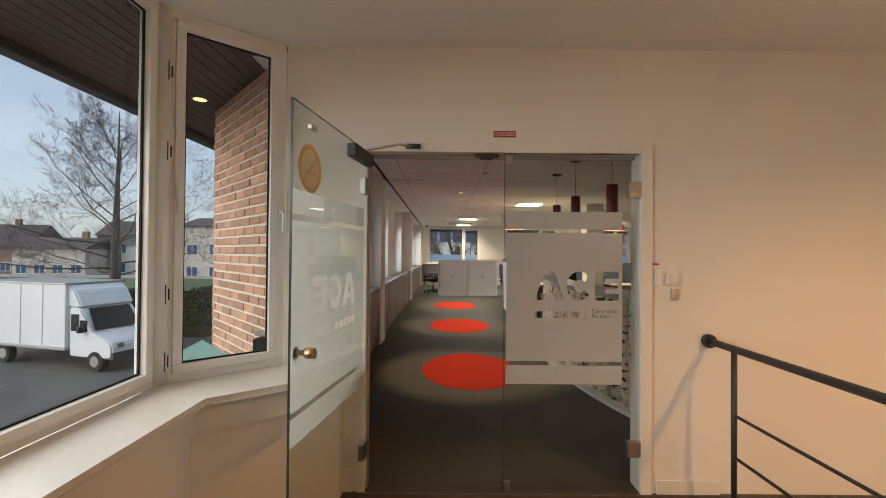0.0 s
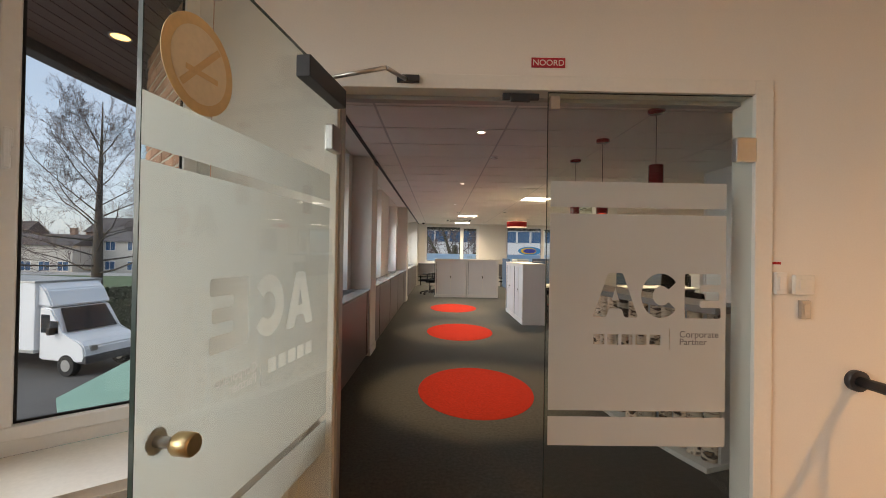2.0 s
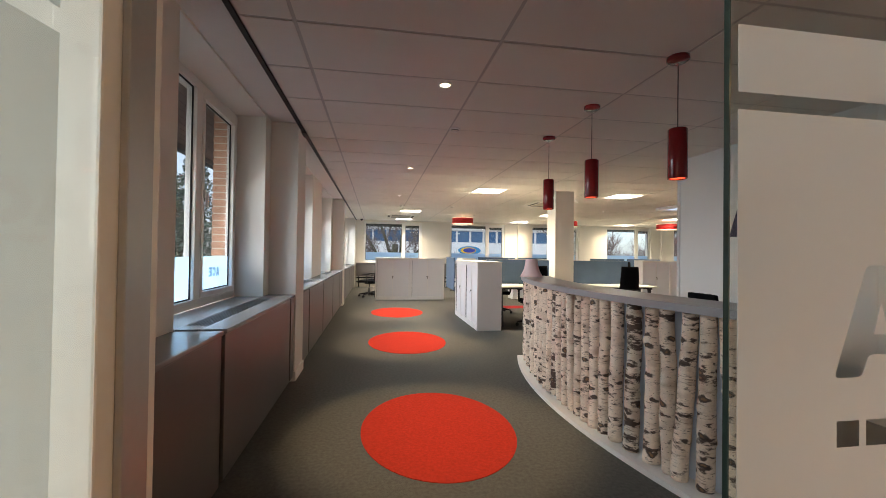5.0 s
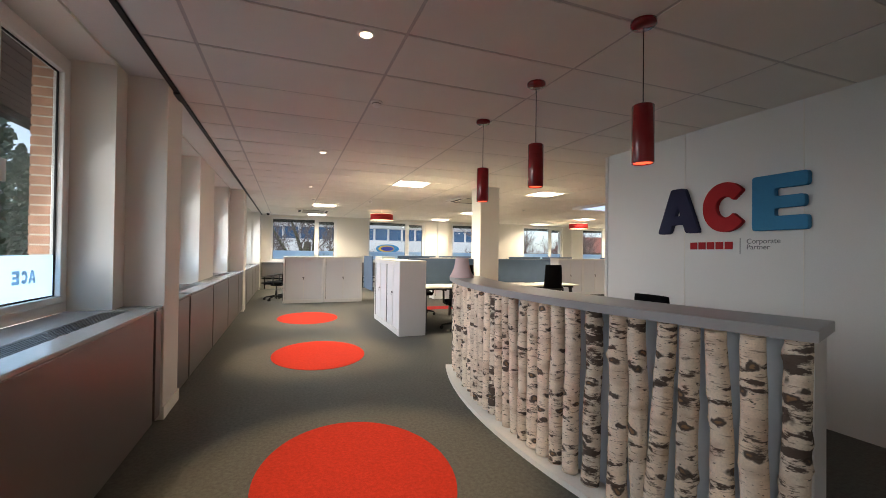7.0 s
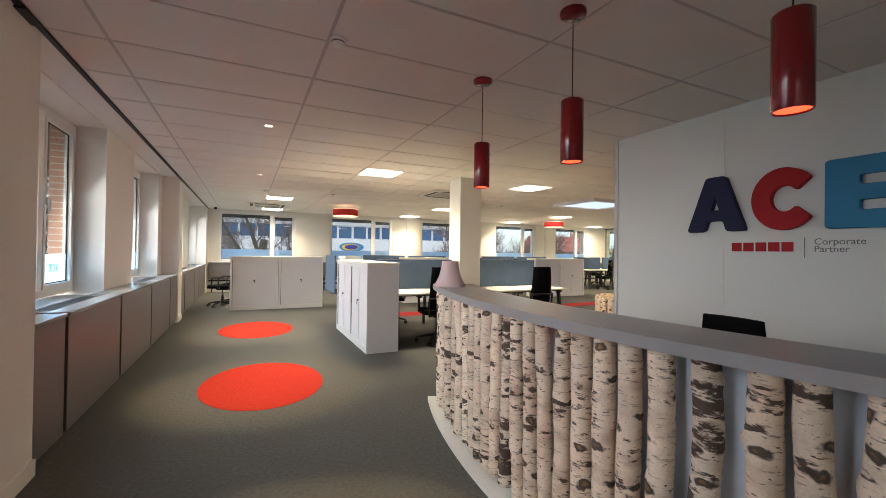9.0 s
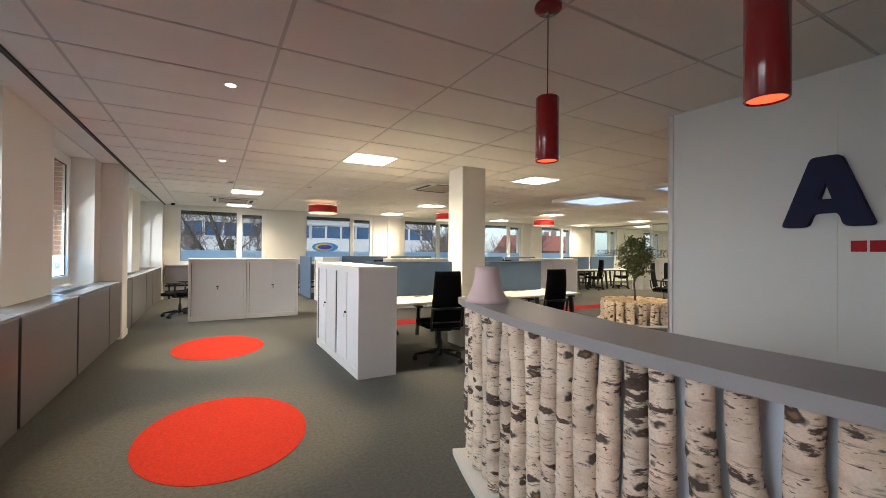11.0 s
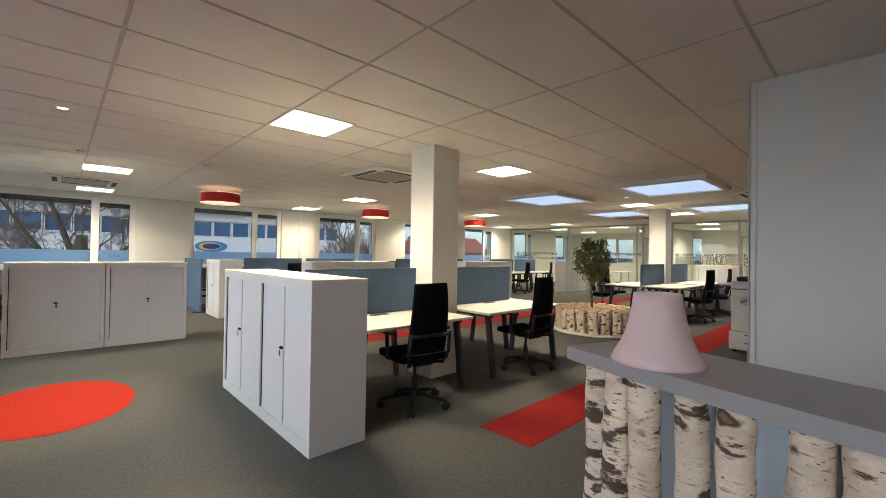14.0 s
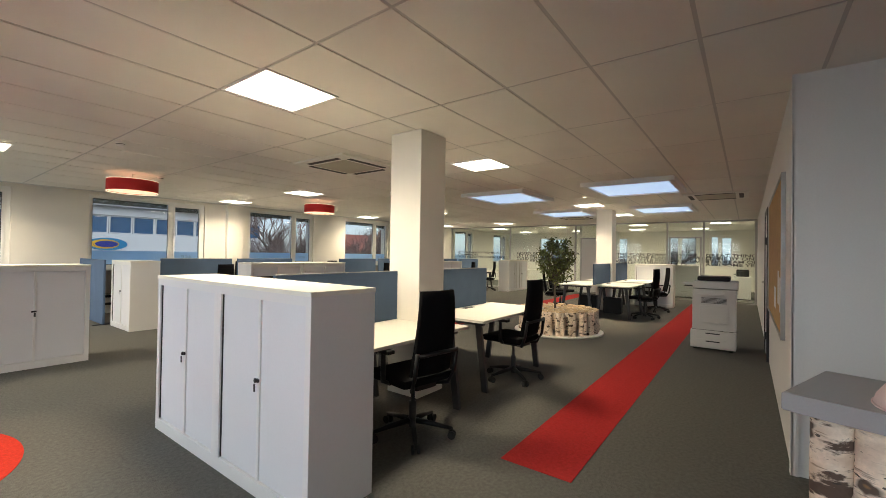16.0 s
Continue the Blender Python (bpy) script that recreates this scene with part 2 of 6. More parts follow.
ORANGE = glow("soffit_lamp_glow", (1.0, 0.55, 0.15), 3.0)
DAYG = glow("rooflight_diffuser", (0.50, 0.69, 1.0), 0.62, (0.45, 0.5, 0.55))
PANE = glass("window_glass", (0.93, 0.95, 0.95))
DOORG = glass("door_glass", (0.93, 0.955, 0.94))
PARTG = glass("partition_glass", (0.92, 0.96, 0.94))
FILM = frosted("frosted_film", (0.80, 0.81, 0.79), 0.12, 0.45)
WFILM = frosted("window_frost", (0.58, 0.75, 0.90), 0.12, 0.10)
LETTER = frosted("pale_film_lettering", (0.94, 0.94, 0.92), 0.25, 0.2)
WMARK = frosted("grey_film_mark", (0.42, 0.56, 0.66), 0.10, 0.25)
EDGEG = surf("dark_glass_edge", (0.03, 0.05, 0.042), 0.2, var=0.1)
NAVY = surf("navy_foam", (0.012, 0.014, 0.055), 0.8, var=0.06)
LRED = surf("red_foam", (0.42, 0.012, 0.018), 0.8, var=0.06)
LBLUE = surf("blue_foam", (0.04, 0.23, 0.43), 0.8, var=0.06)
TEXTG = surf("grey_lettering", (0.16, 0.16, 0.17), 0.6)
TEXTD = surf("dark_lettering", (0.03, 0.03, 0.03), 0.6)
SIGNR = surf("red_sign_plastic", (0.42, 0.015, 0.03), 0.4)
CREAM = surf("cream_sticker", (0.72, 0.55, 0.30), 0.6)
CREAM2 = surf("pale_sticker", (0.80, 0.72, 0.55), 0.6)
CORK = surf("cork_board", (0.50, 0.31, 0.14), 0.9, var=0.2, scale=12, fine=120, bump=0.4)
PAPER = surf("paper", (0.78, 0.76, 0.72), 0.8)
PRINTER = surf("printer_plastic", (0.68, 0.68, 0.66), 0.45, var=0.04)
ALU = surf("aluminium_frame", (0.42, 0.42, 0.41), 0.4, metal=0.6, var=0.04)
BRICKM = varied(surf("red_brick", (0.53, 0.29, 0.19), 0.9, var=0.30, scale=14, fine=90, bump=0.7), 0.75, 1.2)
MORTAR = surf("mortar", (0.72, 0.66, 0.55), 0.95, var=0.12, fine=120, bump=0.4)
SOFFIT = surf("brown_soffit_board", (0.085, 0.045, 0.035), 0.5, var=0.2, scale=5, fine=60, stretch=(1, 0.1, 1))
GUTTER = surf("dark_gutter", (0.025, 0.024, 0.024), 0.5)
ASPHALT = surf("yard_paving", (0.10, 0.095, 0.09), 0.85, var=0.25, scale=0.6, fine=14, bump=0.4)
GRASS = surf("lawn", (0.06, 0.10, 0.035), 0.95, var=0.3, scale=0.8, fine=20, bump=0.5)
HEDGE = surf("hedge_leaves", (0.035, 0.045, 0.02), 0.9, var=0.5, scale=2, fine=20, bump=0.8)
BARK = surf("grey_bark", (0.10, 0.085, 0.07), 0.95, var=0.3, scale=4, fine=50, bump=0.6)
MOSSY = surf("mossy_bark", (0.085, 0.085, 0.05), 0.95, var=0.35, scale=3, fine=40, bump=0.6)
TWIG = surf("twigs", (0.15, 0.11, 0.10), 0.95, var=0.3)
LEAF = by_island(surf("olive_leaf", (0.095, 0.11, 0.028), 0.45, var=0.4, scale=8, fine=40), 0.45, 1.75)
PINE = surf("conifer_leaves", (0.06, 0.085, 0.055), 0.9, var=0.4, scale=3)
VAN = surf("white_van_paint", (0.80, 0.81, 0.82), 0.3, var=0.05, scale=1.0, coat=0.3)
DGLASS = surf("dark_vehicle_glass", (0.02, 0.025, 0.03), 0.08)
TYRE = surf("tyre_rubber", (0.02, 0.02, 0.02), 0.85)
ROOFT = surf("dark_roof_tiles", (0.085, 0.075, 0.075), 0.85, var=0.25, scale=1, fine=8, bump=0.5)
ROOFR = surf("red_roof_tiles", (0.30, 0.10, 0.07), 0.85, var=0.25, scale=1, fine=8, bump=0.5)
HOUSE = surf("pale_house_wall", (0.60, 0.56, 0.50), 0.9, var=0.12, scale=0.5, fine=10)
HOUSEB = surf("brown_house_brick", (0.30, 0.19, 0.14), 0.9, var=0.2, scale=0.7, fine=12)
CONC = surf("pale_concrete_wall", (0.72, 0.72, 0.72), 0.85, var=0.08, scale=0.4, fine=8)
BGLASS = surf("blue_facade_glass", (0.06, 0.13, 0.24), 0.12, var=0.2, scale=0.4, fine=3)


# ---- building blocks ----
def box(bm, x0, x1, y0, y1, z0, z1, bevel=0.0, m=None):
    """A box between two corners, with softened edges where bevel is given."""
    v = [bm.verts.new(p) for p in ((x0, y0, z0), (x1, y0, z0), (x1, y1, z0), (x0, y1, z0), (x0, y0, z1), (x1, y0, z1), (x1, y1, z1), (x0, y1, z1))]
    f = [bm.faces.new([v[i] for i in q]) for q in ((3, 2, 1, 0), (4, 5, 6, 7), (0, 1, 5, 4), (1, 2, 6, 5), (2, 3, 7, 6), (3, 0, 4, 7))]
    if m is not None:
        bmesh.ops.transform(bm, matrix=m, verts=v)
    if bevel:
        bmesh.ops.bevel(bm, geom=list({e for g in f for e in g.edges}), offset=bevel, segments=2, affect="EDGES", profile=0.6)
    return bm


def tube(bm, pts, radii, seg=10, caps=True):
    """A round bar through the given places."""
    rings = []
    pts = [Vector(p) for p in pts]
    for i, p in enumerate(pts):
        d = (pts[min(i + 1, len(pts) - 1)] - pts[max(i - 1, 0)]).normalized()
        side = d.cross(Vector((0, 0, 1)) if abs(d.z) < 0.95 else Vector((1, 0, 0))).normalized()
        up = side.cross(d)
        r = radii[i] if isinstance(radii, (list, tuple)) else radii
        rings.append([bm.verts.new(p + r * (math.cos(a) * side + math.sin(a) * up)) for a in [2 * math.pi * k / seg for k in range(seg)]])
    for a, b in zip(rings, rings[1:]):
        for k in range(seg):
            bm.faces.new((a[k], a[(k + 1) % seg], b[(k + 1) % seg], b[k])).smooth = True
    if caps:
        bm.faces.new(rings[0][::-1])
        bm.faces.new(rings[-1])
    return bm


def lathe(bm, profile, seg=32, centre=(0, 0), closed=False, smooth=True):
    """A turned shape from (radius, z) pairs."""
    rings = [[bm.verts.new((centre[0] + r * math.cos(2 * math.pi * k / seg), centre[1] + r * math.sin(2 * math.pi * k / seg), z)) for k in range(seg)] for r, z in profile]
    pairs = list(zip(rings, rings[1:])) + ([(rings[-1], rings[0])] if closed else [])
    for a, b in pairs:
        for k in range(seg):
            bm.faces.new((a[k], a[(k + 1) % seg], b[(k + 1) % seg], b[k])).smooth = smooth
    if not closed:
        bm.faces.new(rings[0][::-1])
        bm.faces.new(rings[-1])
    return bm


def prism(bm, outline, z0, z1):
    """A flat shape with a straight edge, standing between two heights."""
    a = [bm.verts.new((x, y, z0)) for x, y in outline]
    b = [bm.verts.new((x, y, z1)) for x, y in outline]
    bm.faces.new(a[::-1])
    bm.faces.new(b)
    for k in range(len(a)):
        bm.faces.new((a[k], a[(k + 1) % len(a)], b[(k + 1) % len(a)], b[k]))
    return bm


def bmnew():
    return bmesh.new()


def to_mesh(name, bm, material):
    bmesh.ops.recalc_face_normals(bm, faces=bm.faces)
    me = bpy.data.meshes.new(name)
    bm.to_mesh(me)
    bm.free()
    for m in material if isinstance(material, (list, tuple)) else (material,):
        me.materials.append(m)
    return me


def part(name, bm, material, parent=None, label="", at=None):
    """One mesh object, under its thing."""
    ob = new(name, to_mesh(name, bm, material))
    ob.parent = parent
    if at is not None:
        ob.matrix_basis = at
    return tagged(ob, label=label)


def same(name, mesh, parent, at):
    """One more object on a mesh that exists."""
    ob = new(name, mesh)
    ob.parent, ob.matrix_basis = parent, at
    return ob


def thing(name, label, category, group="", at=None):
    ob = new(name)
    ob.empty_display_size = 0.1
    ob.matrix_basis = at if at is not None else Matrix()
    return tagged(ob, label=label, category=category, group=group)


def structure(name, bm, material, label="", category=""):
    return tagged(part(name, bm, material), label=label, category=category, kind="structure")


def outline_mesh(name, loops, thick, material, parent, at, label="", round_edge=0.0):
    """A plate cut from closed outlines in its own plane; inner loops are holes."""
    cu = bpy.data.curves.new(name, "CURVE")
    cu.dimensions, cu.fill_mode, cu.extrude = "2D", "BOTH", thick / 2
    cu.bevel_depth, cu.bevel_resolution = round_edge, 1
    for loop in loops:
        sp = cu.splines.new("POLY")
        sp.points.add(len(loop) - 1)
        for p, (x, y) in zip(sp.points, loop):
            p.co = (x, y, 0, 1)
        sp.use_cyclic_u = True
    tmp = new("tmp_outline", cu)
    me = bpy.data.meshes.new_from_object(tmp.evaluated_get(bpy.context.evaluated_depsgraph_get()))
    bpy.data.objects.remove(tmp)
    me.materials.clear()
    me.materials.append(material)
    ob = new(name, me)
    ob.parent, ob.matrix_basis = parent, at
    return tagged(ob, label=label)


def words(name, text, height, material, parent, at, label="", align="LEFT", thick=0.001, bold=0.0):
    """Lettering in the built-in font, its capital height given."""
    cu = bpy.data.curves.new(name, "FONT")
    cu.body, cu.size, cu.extrude, cu.align_x = text, height / 0.7, thick, align
    cu.space_line, cu.offset = 0.82, bold
    tmp = new("tmp_words", cu)
    me = bpy.data.meshes.new_from_object(tmp.evaluated_get(bpy.context.evaluated_depsgraph_get()))
    bpy.data.objects.remove(tmp)
    me.materials.clear()
    me.materials.append(material)
    ob = new(name, me)
    ob.parent, ob.matrix_basis = parent, at
    return tagged(ob, label=label)


def rect(x0, x1, y0, y1):
    return [(x0, y0), (x1, y0), (x1, y1), (x0, y1)]


def rounded(loop, r=0.02, n=3):
    """The outline with its corners rounded."""
    out = []
    k = len(loop)
    for i in range(k):
        p, a, b = Vector(loop[i]), Vector(loop[i - 1]), Vector(loop[(i + 1) % k])
        u, w = (a - p), (b - p)
        rr = min(r, u.length * 0.45, w.length * 0.45)
        s, e = p + u.normalized() * rr, p + w.normalized() * rr
        for j in range(n + 1):
            t = j / n
            q = s.lerp(p, t).lerp(p.lerp(e, t), t)
            out.append((q.x, q.y))
    return out


def emblem(kind, w, h):
    """Three simple marks: a cut wedge, an open ring and a notched block."""
    if kind == 0:
        return [rounded([(0, 0), (0.30 * w, 0), (0.36 * w, 0.2 * h), (0.64 * w, 0.2 * h), (0.70 * w, 0), (w, 0), (0.66 * w, h), (0.34 * w, h)], 0.06 * h), [(0.42 * w, 0.38 * h), (0.58 * w, 0.38 * h), (0.5 * w, 0.66 * h)]]
    if kind == 1:
        out = [(w * (0.5 + 0.5 * math.cos(a)), h * (0.5 + 0.5 * math.sin(a))) for a in [radians(38 + 284 * k / 20) for k in range(21)]]
        inn = [(w * (0.52 + 0.22 * math.cos(a)), h * (0.5 + 0.22 * math.sin(a))) for a in [radians(322 - 284 * k / 20) for k in range(21)]]
        return [rounded(out + inn, 0.03 * h, 2)]
    return [rounded([(0, 0), (w, 0), (w, 0.24 * h), (0.42 * w, 0.24 * h), (0.42 * w, 0.40 * h), (0.95 * w, 0.40 * h), (0.95 * w, 0.60 * h), (0.42 * w, 0.60 * h), (0.42 * w, 0.76 * h), (w, 0.76 * h), (w, h), (0, h)], 0.05 * h)]


def shift(loops, dx, dy):
    return [[(x + dx, y + dy) for x, y in lp] for lp in loops]


UP = pose(0, 0, 0, 90, 0, 0)


def wall_with_holes(name, length, z0, z1, thick, holes, at, material=None, label="plain white plastered wall", category="wall"):
    """An upright wall along its own x, its front face at y = 0, with rectangular openings (x0, x1, z0, z1)."""
    bm = bmnew()
    xs = sorted({0.0, length, *[h[0] for h in holes], *[h[1] for h in holes]})
    zs = sorted({z0, z1, *[h[2] for h in holes], *[h[3] for h in holes]})
    for xa, xb in zip(xs, xs[1:]):
        za = None
        for a, b in zip(zs, zs[1:]):
            mid = ((xa + xb) / 2, (a + b) / 2)
            hole = any(h[0] < mid[0] < h[1] and h[2] < mid[1] < h[3] for h in holes)
            if not hole and za is None:
                za = a
            if hole and za is not None:
                box(bm, xa, xb, 0, thick, za, a)
                za = None
        if za is not None:
            box(bm, xa, xb, 0, thick, za, z1)
    bmesh.ops.remove_doubles(bm, verts=bm.verts, dist=1e-5)
    ob = structure(name, bm, material or PAINT, label, category)
    ob.matrix_basis = at
    return ob


# warm downlights over the landing and the stairwell
for x, y, share in ((2.6, 0.2, 1.2), (2.3, -1.7, 0.75), (0.3, -1.5, 0.3)):
    spot_lamp("landing_light", x, y, 2.62, LOBBY_W * share, (1.0, 0.51, 0.18), 150, 1.0)
# ---- the large structure ----
H = 2.62
EAST, NORTH = 22.0, 18.1
RECEP, SIDE = 3.945, 6.61
GLASSX = 16.2

bm = bmnew()
box(bm, -1.6, EAST, 2.20, NORTH, -0.3, 0.0)
structure("floor", bm, CARPET, "grey loop-pile office carpet", "floor")
bm = bmnew()
box(bm, -1.6, 1.79, -3.0, 2.25, -0.3, 0.0)
landing_floor = structure("lobby_floor", bm, WOODF, "dark brown plank floor of the landing", "floor")
bm = bmnew()
box(bm, 0.0, 3.14, 0.002, 0.136, 0.0, 0.005, 0.001)
PLANK_ME = to_mesh("plank", bm, WOODF)
for k in range(37):
    same("plank", PLANK_ME, landing_floor, pose(-1.38, -2.90 + 0.138 * k, 0.0))
bm = bmnew()
box(bm, 1.79, 3.7, -3.0, 2.25, -3.0, -2.8)
structure("stairwell_floor", bm, CARPET, "grey floor deep in the stairwell", "floor")


def ceiling():
    """Mineral tiles of 1.2 by 0.6 m in a metal grid, one mesh."""
    verts, faces, mats = [], [], []

    def slab(x0, x1, y0, y1, z0, z1, mi):
        b = len(verts)
        verts.extend([(x0, y0, z0), (x1, y0, z0), (x1, y1, z0), (x0, y1, z0), (x0, y0, z1), (x1, y0, z1), (x1, y1, z1), (x0, y1, z1)])
        for q in ((3, 2, 1, 0), (4, 5, 6, 7), (0, 1, 5, 4), (1, 2, 6, 5), (2, 3, 7, 6), (3, 0, 4, 7)):
            faces.append([b + i for i in q])
            mats.append(mi)

    rng = random.Random(4)
    g = 0.011
    for i in range(-2, 18):
        for j in range(-9, 18):
            x0, y0 = max(0.67 + 1.2 * i, -0.83), max(7.07 + 0.6 * j, 2.32)
            x1, y1 = min(0.67 + 1.2 * (i + 1), EAST), min(7.07 + 0.6 * (j + 1), NORTH)
            if x1 - x0 < 0.05 or y1 - y0 < 0.05:
                continue
            dz = rng.uniform(-0.0015, 0.0015)
            slab(x0 + g, x1 - g, y0 + g, y1 - g, H + dz, H + 0.02, 0)
    slab(-0.83, EAST, 2.32, NORTH, H + 0.004, H + 0.018, 1)
    me = bpy.data.meshes.new("ceiling")
    me.from_pydata(verts, [], faces)
    me.materials.append(TILEM), me.materials.append(TBAR)
    me.polygons.foreach_set("material_index", mats)
    tagged(new("ceiling", me), "suspended ceiling of pale mineral tiles in a metal grid", "ceiling", kind="structure")


ceiling()
bm = bmnew()
box(bm, -1.14, -0.86, 2.36, 3.2, H + 0.04, H + 0.14)
box(bm, -1.6, -0.86, 3.2, NORTH, H + 0.04, H + 0.14)
structure("ceiling_edge", bm, PLASTER, "plaster strip above the window bays", "ceiling")
bm = bmnew()
box(bm, -1.8, EAST, -3.0, NORTH + 0.4, 3.4, 3.6)
structure("roof_slab", bm, CONC, "flat roof slab over the office floor", "roof")
bm = bmnew()
prism(bm, [(-1.46, -3.0), (3.7, -3.0), (3.7, 2.25), (-0.905, 2.25), (-1.46, 1.80)], 2.76, 2.9)
structure("lobby_ceiling", bm, PLASTER, "white plaster ceiling of the landing", "ceiling")

# west wall with its five window bays
BAYS = ((4.12, 5.9), (7.2, 8.92), (10.1, 11.84), (13.2, 14.94), (15.98, 17.72))
wall_with_holes("wall_west", 15.3, -0.3, 3.4, 0.46, [(a - 3.2, b - 3.2, 0.86, H + 0.02) for a, b in BAYS], pose(-1.14, 3.2, 0, 0, 0, 90))
bm = bmnew()
box(bm, -1.24, -1.14, 2.72, 3.2, -0.3, 3.4)
structure("wall_west_corner", bm, PAINT, "white wall beside the entrance", "wall")
# north wall
NWIN = ((-0.55, 1.75), (2.9, 5.22), (6.38, 8.52), (9.8, 11.95), (13.05, 14.95), (16.5, 18.1), (20.2, 21.7))
wall_with_holes("wall_north", EAST + 1.14, -0.3, 3.4, 0.4, [(a + 1.14, b + 1.14, 0.98, 2.56) for a, b in NWIN], pose(-1.14, NORTH, 0))
# east wall
EWIN = ((7.3, 8.2), (8.6, 9.9), (11.5, 13.0), (14.6, 16.2))
wall_with_holes("wall_east", NORTH - SIDE + 0.4, -0.3, 3.4, 0.3, [(NORTH - b, NORTH - a, 1.0, 2.4) for a, b in EWIN], pose(EAST, NORTH, 0, 0, 0, -90))
# wall that carries the glass doors
wall_with_holes("wall_entrance", 5.05, -0.3, 3.4, 0.11, [(0.505, 2.205, -0.3, 2.11)], pose(-0.905, 2.25, 0))
bm = bmnew()
box(bm, RECEP, RECEP + 0.11, 2.2, SIDE - 0.11, -0.3, 3.4)
box(bm, RECEP + 0.002, EAST, SIDE - 0.11, SIDE, -0.3, 3.4)
structure("wall_reception", bm, PANEL, "smooth white partition wall behind the reception desk", "wall")
for y in (5.47, 4.4, 3.2):
    bm = bmnew()
    box(bm, RECEP - 0.003, RECEP + 0.002, y - 0.004, y + 0.004, 0.0, H)
    structure("wall_joint", bm, PAINT, "thin joint strip between wall panels", "trim")
bm = bmnew()
box(bm, RECEP - 0.012, RECEP, SIDE - 0.03, SIDE + 0.006, 0, H)
box(bm, RECEP - 0.012, RECEP + 0.05, SIDE, SIDE + 0.012, 0, H)
structure("corner_trim", bm, PANEL, "white corner profile at the wall's end", "trim")
bm = bmnew()
box(bm, 3.7, 3.93, -3.0, 2.248, -2.8, 3.4)
structure("wall_lobby_east", bm, PAINT, "white stairwell wall", "wall")
bm = bmnew()
box(bm, -1.8, 3.7, -3.2, -3.0, -2.8, 3.4)
structure("wall_lobby_south", bm, PAINT, "white landing wall", "wall")
bm = bmnew()
box(bm, 1.79, 3.7, 2.25, 2.36, -2.8, -0.3)
structure("wall_stairwell", bm, PAINT, "white wall down the stairwell", "wall")
bm = bmnew()
box(bm, -1.75, -1.42, -3.0, 1.84, -0.3, 0.74)
box(bm, -1.75, -1.36, -3.0, -1.5, 0.74, 2.76)
prism(bm, [(-1.42, 1.84), (-0.93, 2.25), (-0.96, 2.30), (-1.48, 1.86)], -0.3, 0.74)
structure("wall_lobby_west", bm, PAINT, "white parapet wall under the bay window", "wall")

# pilasters
for y0, y1, d in ((6.1, 6.55, -0.87), (12.2, 12.62, -0.87), (17.75, 18.1, -0.87)):
    bm = bmnew()
    box(bm, -1.14, d, y0, y1, 0, H + 0.04, 0.006)
    box(bm, -1.14, d + 0.012, y0 - 0.012, y1 + 0.012, 0, 0.1, 0.003)
    structure("pilaster", bm, PAINT, "white plastered pilaster between the window bays", "pilaster")
bm = bmnew()
box(bm, 5.74, 6.18, NORTH - 0.12, NORTH, 0, H, 0.006)
structure("pilaster_north", bm, PAINT, "white pilaster between the far windows", "pilaster")
bm = bmnew()
box(bm, 12.4, 12.8, NORTH - 0.12, NORTH, 0, H, 0.006)
structure("pilaster_north", bm, PAINT, "white pilaster between the far windows", "pilaster")
for x, y in ((3.465, 9.40), (11.5, 9.66)):
    bm = bmnew()
    box(bm, x, x + 0.40, y, y + 0.40, 0, H, 0.008)
    structure("column", bm, PAINT, "square white plastered column", "column")

# dark rail along the ceiling's edge
bm = bmnew()
box(bm, -0.862, -0.832, 2.4, 6.3, H - 0.012, H + 0.02)
box(bm, -0.862, -0.832, 6.33, 12.4, H - 0.012, H + 0.02)
box(bm, -0.862, -0.832, 12.43, NORTH, H - 0.012, H + 0.02)
box(bm, -0.875, -0.82, 6.22, 6.42, H - 0.022, H - 0.012)
structure("ceiling_rail", bm, BLACK, "thin black shading rail along the ceiling edge", "trim")

# skirting
bm = bmnew()
box(bm, 1.40, 1.79, 2.238, 2.25, 0, 0.09, 0.003)
box(bm, -0.93, -0.47, 2.238, 2.25, 0, 0.09, 0.003)
structure("baseboard", bm, TRIM, "low white skirting board", "baseboard")
bm = bmnew()
box(bm, -0.40, 1.30, 2.24, 2.37, 0.0, 0.012, 0.003)
structure("threshold", bm, surf("brown_threshold", (0.07, 0.05, 0.04), 0.5), "dark brown threshold strip under the doors", "threshold")


